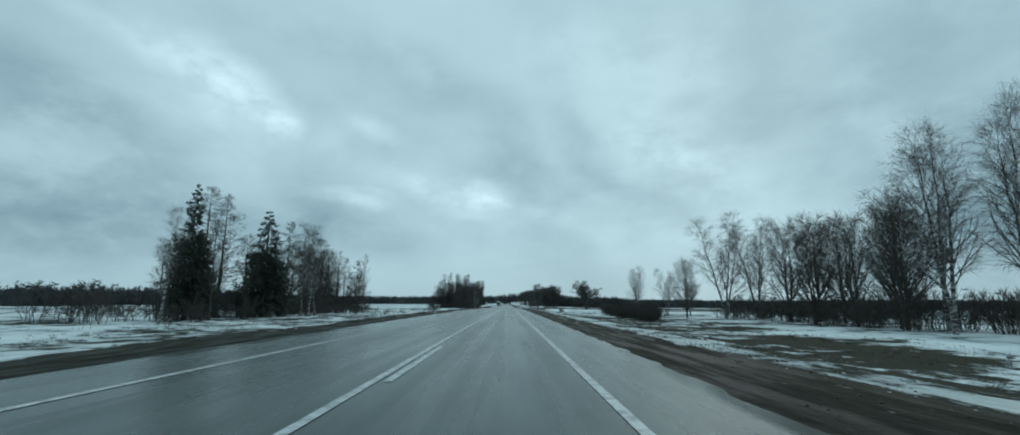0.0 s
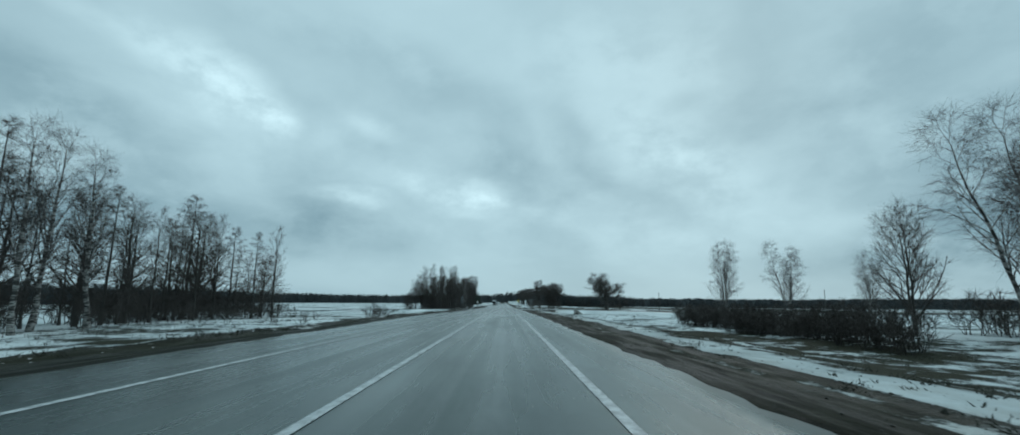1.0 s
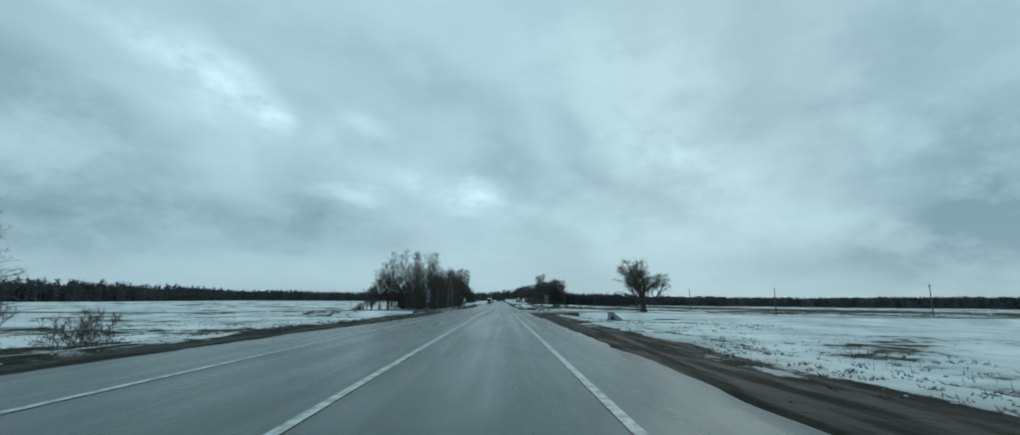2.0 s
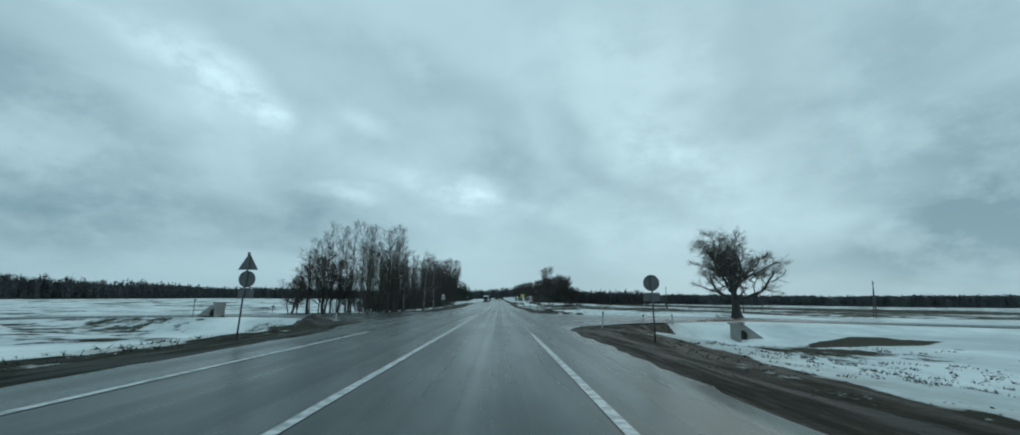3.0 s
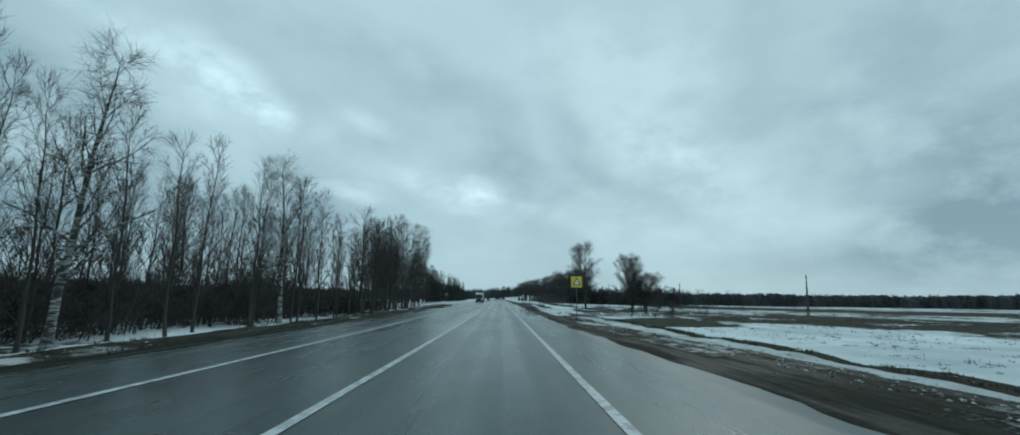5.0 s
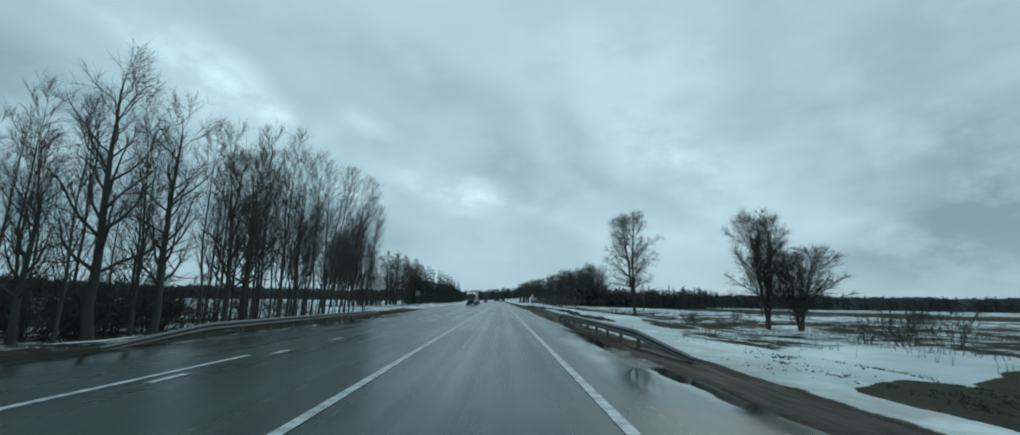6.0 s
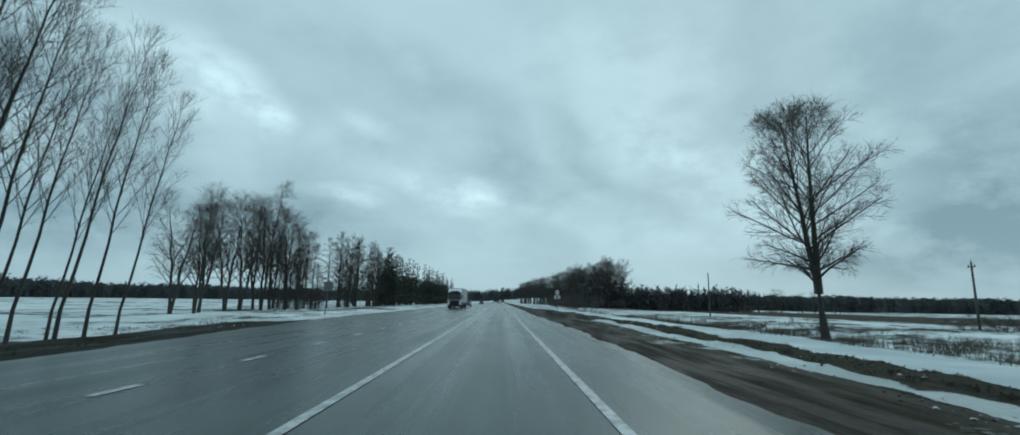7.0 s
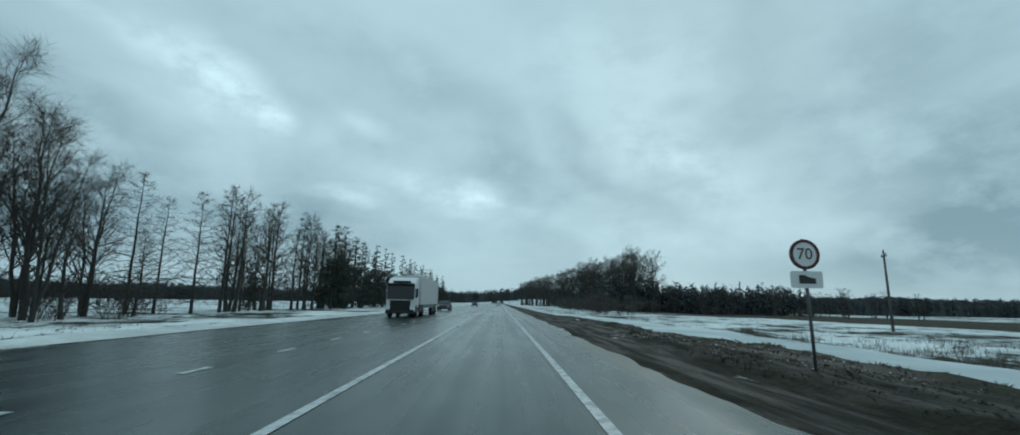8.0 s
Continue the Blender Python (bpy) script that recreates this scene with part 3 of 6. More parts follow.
def build_markings():
    line = lambda x0, y0, y1, x1=None: [(x0 + ((x1 if x1 is not None else x0) - x0) * (y - y0) / (y1 - y0), y) for y in np.linspace(y0, y1, max(2, int((y1 - y0) / 4)))]
    road = bpy.data.objects["road"]
    bends = lambda pts: [(float(np.interp(y, [p[0] for p in pts], [p[1] for p in pts])), y) for y in np.linspace(pts[0][0], pts[-1][0], max(3, int((pts[-1][0] - pts[0][0]) / 2.5)))]
    runs = [("centre_line", bends([(-40, -2.03), (16, -2.02), (44, -1.96), (72, -1.98), (120, -2.02), (160, -2.02)])),
            ("centre_line", bends([(170, -2.02), (200, -2.02), (242, -1.93), (1038, -1.93)])),
            ("edge_line", bends([(-40, 1.28), (16, 1.27), (44, 1.22), (68, 1.26), (100, 1.22), (136, 1.19)])),
            ("edge_line", bends([(163, 1.18), (172.3, 1.18)])), ("edge_line", bends([(186.2, 1.42), (188.4, 1.30), (192, 1.22), (300, 1.18), (330, 1.24), (1037, 1.24)])), ("edge_line", line(-5.8, -40, 34, -5.25)), ("edge_line", line(-5.25, 34, 60, -5.1)), ("edge_line", line(-5.1, 60, 137)), ("edge_line", line(-5.12, 152.8, 157.8)),
            ("edge_line", line(-5.06, 158.3, 160.0)), ("edge_line", line(-5.05, 167.2, 174.7)), ("edge_line", line(-4.9, 190.6, 238, -5.15)), ("edge_line", line(-5.15, 238, 246))]
    runs += [("centre_dash", line(-1.80, 7.5, 13.5))]
    runs += [("centre_dash", line(-2.04, 160.5 + 0.9 * k, 161.0 + 0.9 * k)) for k in range(11)]
    runs += [("edge_dash", line(1.19, 136.4 + 0.9 * k, 136.85 + 0.9 * k)) for k in range(29)]
    runs += [("edge_dash", line(-5.1, 161.7 + 0.88 * k, 162.15 + 0.88 * k)) for k in range(6)]
    runs += [("edge_dash", line(-4.96, 175.05 + 0.82 * k, 175.47 + 0.82 * k)) for k in range(19)]
    runs += [("lane_dash", line(-4.80, y, y + 0.8)) for y in [239.1 + 3.61 * k for k in range(6)] + [260.5 + 3.43 * k for k in range(56)]]
    for name, path in runs:
        strip(name, path, 0.135).parent = road
    # swept lines into the side roads
    east, west = bpy.data.objects["side_road_east"], bpy.data.objects["side_road_west"]
    ds = np.linspace(0.3, 26, 40)
    curve = lambda pts: [(x, float(np.interp(x, [p[0] for p in pts], [p[1] for p in pts]))) for x in np.linspace(pts[0][0], pts[-1][0], 40)]
    def rounded(pts):
        p = np.array(pts, float)
        for _ in range(3):
            cut = np.stack([p[:-1] * 0.75 + p[1:] * 0.25, p[:-1] * 0.25 + p[1:] * 0.75], 1).reshape(-1, 2)
            p = np.concatenate([p[:1], cut, p[-1:]])
        return p

    sweep = [(2.15, 140.6), (2.68, 142.9), (3.1, 144.2), (3.65, 145.6), (4.4, 147.0), (5.6, 148.7), (7.3, 150.5), (9.25, 152.0), (11.5, 152.9), (18, 153.8), (28, 154.2)]
    strip("corner_line", rounded(sweep), 0.09, OLD_PAINT).parent = east
    inner = [(4.2, 145.6), (4.7, 146.6), (5.5, 148.0), (6.7, 149.3), (8.3, 150.6), (10.5, 151.8)]
    strip("corner_line", rounded(inner), 0.07, OLD_PAINT).parent = east
    strip("lane_line", curve([(1.3, 149.2), (2.2, 151.0), (3.4, 152.4), (5.0, 153.6), (6.6, 154.3), (9.5, 154.6)]), 0.10, FAINT_PAINT).parent = east
    strip("stop_line", curve([(1.4, 160.2), (12, 160.2), (24, 160.6)]), 0.09, OLD_PAINT).parent = east
    strip("corner_line", [(3.0 + d, CROSS_Y + mouth(d, 1, False) - 1.0) for d in ds], 0.12, OLD_PAINT).parent = east
    hook = [(-10.6, 152.2), (-9.9, 151.6), (-9.0, 150.6), (-8.3, 149.6), (-7.9, 148.6)]
    strip("corner_line", curve(hook), 0.10, FAINT_PAINT).parent = west
    strip("corner_line", curve([(-10.3, 159.0), (-9.6, 158.3), (-9.2, 158.8), (-8.2, 159.2), (-6.6, 159.6)]), 0.10, OLD_PAINT).parent = west
    strip("corner_line", [(-7.6 - d, CROSS_Y + mouth(d, -1, False) - 1.2) for d in ds], 0.10, OLD_PAINT).parent = west


build_ground()
build_road()
build_markings()


# ---- plants ----
def tubes(P, R, sides):
    """Tapered tubes along polylines P (n, k, 3) with radii R (n, k)."""
    n, k, _ = P.shape
    T = np.gradient(P, axis=1)
    T /= np.linalg.norm(T, axis=2, keepdims=True) + 1e-9
    ref = np.where(np.abs(T[..., 2:3]) > 0.9, np.array([1.0, 0, 0]), np.array([0, 0, 1.0]))
    A = np.cross(T, ref)
    A /= np.linalg.norm(A, axis=2, keepdims=True) + 1e-9
    B = np.cross(T, A)
    ang = np.arange(sides) * 2 * np.pi / sides
    ring = np.cos(ang)[None, None, :, None] * A[:, :, None] + np.sin(ang)[None, None, :, None] * B[:, :, None]
    V = P[:, :, None] + ring * R[:, :, None, None]
    idx = np.arange(n * k * sides).reshape(n, k, sides)
    nxt = np.roll(idx, -1, 2)
    F = np.stack([idx[:, :-1], nxt[:, :-1], nxt[:, 1:], idx[:, 1:]], -1).reshape(-1, 4)
    return V.reshape(-1, 3), F


def spikes(P, R):
    """Three-sided twigs that run out to a point."""
    n, k, _ = P.shape
    V, F = tubes(P, R, 3)
    V = V.reshape(n, k, 3, 3)
    idx = np.arange(n * k * 3).reshape(n, k, 3)
    nxt = np.roll(idx, -1, 2)
    body = np.stack([idx[:, :-2], nxt[:, :-2], nxt[:, 1:-1], idx[:, 1:-1]], -1).reshape(-1, 4)
    tip = idx[:, -1, :1].repeat(3, 1)
    V[:, -1] = P[:, -1][:, None]
    ends = np.stack([idx[:, -2], nxt[:, -2], tip], -1).reshape(-1, 3)
    return V.reshape(-1, 3), body.tolist() + ends.tolist()


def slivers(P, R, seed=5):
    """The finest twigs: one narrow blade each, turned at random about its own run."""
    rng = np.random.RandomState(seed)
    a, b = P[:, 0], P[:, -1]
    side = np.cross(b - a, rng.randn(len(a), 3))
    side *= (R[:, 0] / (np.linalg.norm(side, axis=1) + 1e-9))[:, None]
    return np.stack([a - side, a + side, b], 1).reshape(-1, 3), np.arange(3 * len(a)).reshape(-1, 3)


def merge(*lots):
    vs, fs, base = [], [], 0
    for v, f in lots:
        vs.append(v)
        fs += [[i + base for i in q] for q in (f.tolist() if isinstance(f, np.ndarray) else f)]
        base += len(v)
    return np.concatenate(vs), fs


def grow(rng, P, R, m, span, angle, length, k=3, lift=0.0, wob=0.15, thin=0.5, least=0.006, share=False):
    """m branches from every polyline. length: function of the place u along the parent, in metres or (share) in parts of the parent; lift bends them up or down."""
    n, kp, _ = P.shape
    u = span[0] + (span[1] - span[0]) * ((np.arange(m)[None] + rng.rand(n, m)) / m)
    f = u * (kp - 1)
    i = np.minimum(f.astype(int), kp - 2)
    w = (f - i)[..., None]
    rows_ = np.arange(n)[:, None]
    start = P[rows_, i] * (1 - w) + P[rows_, i + 1] * w
    rad = R[rows_, i] * (1 - w[..., 0]) + R[rows_, i + 1] * w[..., 0]
    T = P[rows_, i + 1] - P[rows_, i]
    T /= np.linalg.norm(T, axis=-1, keepdims=True) + 1e-9
    ref = np.where(np.abs(T[..., 2:3]) > 0.9, np.array([1.0, 0, 0]), np.array([0, 0, 1.0]))
    A = np.cross(T, ref)
    A /= np.linalg.norm(A, axis=-1, keepdims=True) + 1e-9
    B = np.cross(T, A)
    az = (np.arange(m)[None] * 2.39996 + rng.rand(n, 1) * 6.28 + rng.randn(n, m) * 0.5)[..., None]
    spread = angle(u) if callable(angle) else angle[0] + (angle[1] - angle[0]) * rng.rand(n, m)
    a = np.radians(spread + (rng.randn(n, m) * 5 if callable(angle) else 0))[..., None]
    D = T * np.cos(a) + (A * np.cos(az) + B * np.sin(az)) * np.sin(a)
    L = (length(u) * (0.75 + 0.5 * rng.rand(n, m)))[..., None]
    if share:
        L = L * np.linalg.norm(np.diff(P, axis=1), axis=2).sum(1)[:, None, None]
    pts, p = [start], start
    for _ in range(k - 1):
        D = D + rng.randn(n, m, 3) * wob
        D[..., 2] += lift
        D /= np.linalg.norm(D, axis=-1, keepdims=True) + 1e-9
        p = p + D * L / (k - 1)
        pts.append(p)
    Q = np.stack(pts, 2).reshape(n * m, k, 3)
    r0 = np.maximum(rad * thin, least).reshape(n * m, 1)
    S = r0 * np.linspace(1, 0.35, k)[None]
    return Q, np.maximum(S, least * 0.45)


def stem(rng, H, r, k=9, lean=(0, 0), wob=0.02, top=0.12):
    z = np.linspace(0, 1, k)
    x = np.cumsum(rng.randn(k) * wob * H / k * 2) * (z > 0) + lean[0] * z**1.08 * H
    y = np.cumsum(rng.randn(k) * wob * H / k * 2) * (z > 0) + lean[1] * z**1.3 * H
    R = r * (1 - z) ** 0.85 * (1 - top) + r * top * (1 - 0.7 * z)
    R[0] *= 1.25
    return np.stack([x, y, z * H], 1)[None], R[None]


def finish(name, wood, crown, bark, twig, label, category):
    root = tagged(new(name), label, category)
    mesh_object("trunk", *wood, bark, root)
    mesh_object("crown", *crown, twig, root, "bare fine twigs" if twig is not NEEDLE else "dark green needles")
    return root


def birch(seed, H, label, lean=(0.03, 0.0), stems=1, weep=-0.15, bark=None, bulk=1.0):
    rng = np.random.RandomState(seed)
    wood, crown = [], []
    for s in range(stems):
        tilt = (lean[0] + (s - (stems - 1) / 2) * 0.16, lean[1] + 0.05 * rng.randn())
        P, R = stem(rng, H * (1 - 0.08 * s), 0.014 * H / stems**0.4, 10, tilt, 0.035)
        limbs = grow(rng, P, R, 24, (0.20, 0.98), (24, 48), lambda u: H * 0.34 * (1.05 - u) ** 0.6, 6, 0.08, 0.12, 0.45, 0.016)
        subs = grow(rng, *limbs, 8, (0.2, 1.0), (22, 55), lambda u: H * 0.10 * (1.3 - u), 3, weep * 0.35, 0.20, 0.5, 0.007 * bulk)
        twigs = grow(rng, *subs, 13, (0.1, 1.0), (15, 55), lambda u: H * 0.062 + 0 * u, 2, weep * 1.6, 0.25, 0.6, 0.0062 * bulk)
        wood += [tubes(P, R, 8), tubes(*limbs, 4)]
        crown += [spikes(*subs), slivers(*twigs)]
    return finish("birch_tree", merge(*wood), merge(*crown), bark or BIRCH, BIRCH_TWIG, label, "tree")


def aspen(seed, H, label, lean=(0, 0), bulk=1.0, girth=0.0115, low=0.18):
    rng = np.random.RandomState(seed)
    P, R = stem(rng, H, girth * H, 10, lean, 0.028)
    limbs = grow(rng, P, R, 24, (low, 0.98), (24, 52), lambda u: H * 0.27 * (1.10 - u) ** 0.55, 6, 0.13, 0.075, 0.42, 0.018)
    subs = grow(rng, *limbs, 6, (0.15, 1.0), (20, 46), lambda u: H * 0.085 * (1.3 - u), 2, 0.12, 0.16, 0.55, 0.009 * bulk)
    twigs = grow(rng, *subs, 8, (0.1, 1.0), (15, 48), lambda u: H * 0.050 + 0 * u, 2, 0.15, 0.2, 0.6, 0.0072 * bulk)
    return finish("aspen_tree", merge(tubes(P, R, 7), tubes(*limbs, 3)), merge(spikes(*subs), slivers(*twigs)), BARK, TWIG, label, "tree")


def spreading(seed, H, label, name="field_tree", clear=0.10, limbs_n=26, wide=0.42, bend=0.10, lean=(0, 0), stems=1, fine=(7, 9, 3), bulk=1.0, ang=(35, 62), wob=0.16, fork=0.10, k=(7, 4), girth=0.018, twig=0.060):
    rng = np.random.RandomState(seed)
    wood, crown = [], []
    for s in range(stems):
        off = (s - (stems - 1) / 2)
        P, R = stem(rng, H * (1 - 0.04 * s), girth * H / stems**0.5, 10, (lean[0] + off * fork, lean[1]), 0.03)
        ln = lambda u: H * wide * (1.15 - u) ** 0.6
        limbs = grow(rng, P, R, limbs_n, (clear, 0.97), ang, ln, k[0], bend, wob, 0.5, 0.016)
        mids = grow(rng, *limbs, fine[0], (0.2, 0.98), (25, 58), lambda u: H * 0.13 * (1.25 - u), k[1], bend * 0.6, 0.12, 0.55, 0.010 * bulk)
        twigs = grow(rng, *mids, round(fine[1] * 1.5), (0.1, 1.0), (18, 58), lambda u: H * twig + 0 * u, 2, 0.06, 0.25, 0.6, 0.0078 * bulk)
        wood += [tubes(P, R, 10), tubes(*limbs, 5 if k[0] > 5 else 3)]
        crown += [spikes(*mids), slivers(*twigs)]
    return finish(name, merge(*wood), merge(*crown), BARK, TWIG, label, "tree")


def oak(seed, H, label):
    rng = np.random.RandomState(seed)
    P, R = stem(rng, H * 0.50, 0.054 * H, 7, (0.15, 0.0), 0.06, 0.5)
    big = grow(rng, P, R, 16, (0.45, 1.0), (12, 84), lambda u: H * 0.54 + 0 * u, 9, 0.06, 0.20, 0.55, 0.03)
    mid = grow(rng, *big, 11, (0.15, 1.0), (30, 65), lambda u: H * 0.27 * (1.25 - u), 6, 0.08, 0.24, 0.55, 0.016)
    sub = grow(rng, *mid, 6, (0.2, 1.0), (25, 60), lambda u: H * 0.11 * (1.3 - u), 4, 0.04, 0.25, 0.6, 0.011)
    twigs = grow(rng, *sub, 14, (0.1, 1.0), (20, 65), lambda u: H * 0.055 + 0 * u, 2, 0.05, 0.3, 0.6, 0.0125)
    for lot in (big, mid, sub, twigs):
        lot[0][..., :2] *= (1.20, 1.1)
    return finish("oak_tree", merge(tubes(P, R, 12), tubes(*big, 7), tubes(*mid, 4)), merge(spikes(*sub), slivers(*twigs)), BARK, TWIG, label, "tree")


def lime(seed, H, label):
    """A short trunk that forks into two leaders, with straight rising limbs in an egg-shaped crown."""
    rng = np.random.RandomState(seed)
    P, R = stem(rng, H * 0.235, 0.31, 6, (-0.05, 0.0), 0.01, 0.8)
    top = P[0, -1]
    wood, crown = [tubes(P, R, 12)], []
    reach = lambda u: H * np.interp(u, (0.0, 0.12, 0.30, 0.50, 0.70, 0.86, 1.0), (0.18, 0.225, 0.265, 0.265, 0.225, 0.16, 0.07))
    for tall, lean, thick in ((0.70, -0.125, 0.19), (0.765, 0.05, 0.19)):
        P, R = stem(rng, H * tall, thick, 12, (lean, 0.02), 0.012)
        P = P + top - (0, 0, 0.15)
        limbs = grow(rng, P, R, 30, (0.03, 0.93), lambda u: 62 - 32 * u, reach, 8, 0.012, 0.05, 0.42, 0.018)
        mids = grow(rng, *limbs, 11, (0.18, 0.98), (24, 46), lambda u: 0.40 * (1.2 - u), 4, 0.02, 0.07, 0.5, 0.011, share=True)
        sub = grow(rng, *mids, 6, (0.15, 1.0), (20, 46), lambda u: 0.85 * (1.25 - u), 3, 0.01, 0.08, 0.6, 0.0085)
        fine = grow(rng, *sub, 4, (0.2, 1.0), (18, 45), lambda u: 0.42 + 0 * u, 2, 0.02, 0.12, 0.6, 0.0075)
        wood += [tubes(P, R, 10), tubes(*limbs, 5)]
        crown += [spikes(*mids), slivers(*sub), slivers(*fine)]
    return finish("lime_tree", merge(*wood), merge(*crown), BARK, TWIG, label, "tree")


def larch(seed, H, label, bulk=1.0, fine=(8, 3)):
    rng = np.random.RandomState(seed)
    P, R = stem(rng, H, 0.012 * H, 10, (0.01, 0), 0.012)
    limbs = grow(rng, P, R, 74, (0.08, 0.985), (70, 104), lambda u: H * 0.32 * (1.03 - u) ** 0.80 + 0.15, 5, 0.09, 0.06, 0.36, 0.026)
    subs = grow(rng, *limbs, fine[0], (0.12, 1.0), (28, 60), lambda u: 0.05 + 0.34 * (1.3 - u), 2, -0.05, 0.16, 0.6, 0.009 * bulk, share=True)
    twigs = grow(rng, *subs, 2 * fine[1], (0.1, 1.0), (25, 65), lambda u: H * 0.034 + 0 * u, 2, -0.25, 0.2, 0.7, 0.0065 * bulk)
    return finish("larch_tree", merge(tubes(P, R, 7), tubes(*limbs, 3)), merge(spikes(*subs), slivers(*twigs)), BARK, TWIG, label, "tree")


def spruce(seed, H, label, limbs_n=95, lush=1.0, fine=(10, 4), k=3):
    rng = np.random.RandomState(seed)
    P, R = stem(rng, H, 0.013 * H, 8, (0.0, 0), 0.008)
    arm = lambda u: H * 0.185 * (1.01 - u) ** 0.9 + 0.16
    high = grow(rng, P, R, limbs_n // 2, (0.07, 0.99), (84, 108), arm, 5, -0.01, 0.09, 0.22, 0.014)
    low = grow(rng, P, R, limbs_n // 2, (0.06, 0.60), (88, 112), arm, 5, -0.01, 0.09, 0.22, 0.014)
    limbs = np.concatenate([high[0], low[0]]), np.concatenate([high[1], low[1]])
    subs = grow(rng, *limbs, fine[0], (0.1, 1.0), (35, 65), lambda u: 0.08 + 0.46 * (1.25 - u), k, -0.16, 0.15, 0.8, 0.028 * lush, share=True)
    sprays = grow(rng, *subs, 3 * fine[1], (0.1, 1.0), (25, 60), lambda u: 0.45 + 0 * u, 2, -0.35, 0.2, 1.0, 0.034 * lush, share=True)
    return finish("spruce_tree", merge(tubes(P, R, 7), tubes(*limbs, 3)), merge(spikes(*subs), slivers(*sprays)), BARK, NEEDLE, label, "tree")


def bush(seed, H, label, n=9, spread=0.55, bulk=1.0, fine=(5, 5)):
    rng = np.random.RandomState(seed)
    a = rng.rand(n) * 6.28
    tilt = rng.rand(n) * spread
    k = 5
    z = np.linspace(0, 1, k)
    P = np.stack([np.cos(a)[:, None] * (0.15 * H + tilt[:, None] * z * H), np.sin(a)[:, None] * (0.15 * H + tilt[:, None] * z * H),
                  (0.6 + 0.4 * rng.rand(n))[:, None] * z * H], -1)
    P[:, 1:] += rng.randn(n, k - 1, 3) * 0.05 * H
    R = np.linspace(1, 0.3, k)[None] * np.full((n, 1), 0.012 * H**0.7)
    subs = grow(rng, P, R, fine[0], (0.12, 1.0), (15, 50), lambda u: H * 0.32 * (1.2 - u), 2, 0.06, 0.2, 0.6, 0.010 * bulk)
    twigs = grow(rng, *subs, 2 * fine[1], (0.1, 1.0), (15, 50), lambda u: H * 0.17 + 0 * u, 2, 0.08, 0.25, 0.7, 0.0085 * bulk)
    return finish("bush", tubes(P, R, 3), merge(spikes(*subs), slivers(*twigs)), BARK, TWIG, label, "bush")


def plant(proto, places, group):
    """Copies of a tree at (x, y, height share, turn[, tilt])."""
    for k, (x, y, s, turn, *tilt) in enumerate(places):
        m = pose(x, y, stand(x, y), 0, tilt[0] if tilt else 0, turn)
        if k == 0:
            ob = proto
            ob.matrix_basis = m
        else:
            ob = copy_thing(proto, m)
        ob.scale = s if isinstance(s, tuple) else (s, s, s)
        tagged(ob, group=group)


def thicket(proto, places, label):
    """Undergrowth that cannot be told apart bush by bush: one mesh from many turned and scaled bushes."""
    lots = [[], []]
    for x, y, s, turn in places:
        wide, tall = s
        a = radians(turn)
        spin = np.array([[math.cos(a), -math.sin(a), 0], [math.sin(a), math.cos(a), 0], [0, 0, 1]]) * np.array([wide, wide, tall])
        for lot, child in zip(lots, sorted(proto.children, key=lambda c: c.name[:5] != "trunk")):
            v = np.empty(len(child.data.vertices) * 3)
            child.data.vertices.foreach_get("co", v)
            lot.append((v.reshape(-1, 3) @ spin.T + (x, y, stand(x, y)), [list(p.vertices) for p in child.data.polygons]))
    ob = mesh_object("undergrowth", *merge(*lots[0], *lots[1]), TWIG, flat=True)
    tagged(ob, label, "undergrowth", kind="stuff")


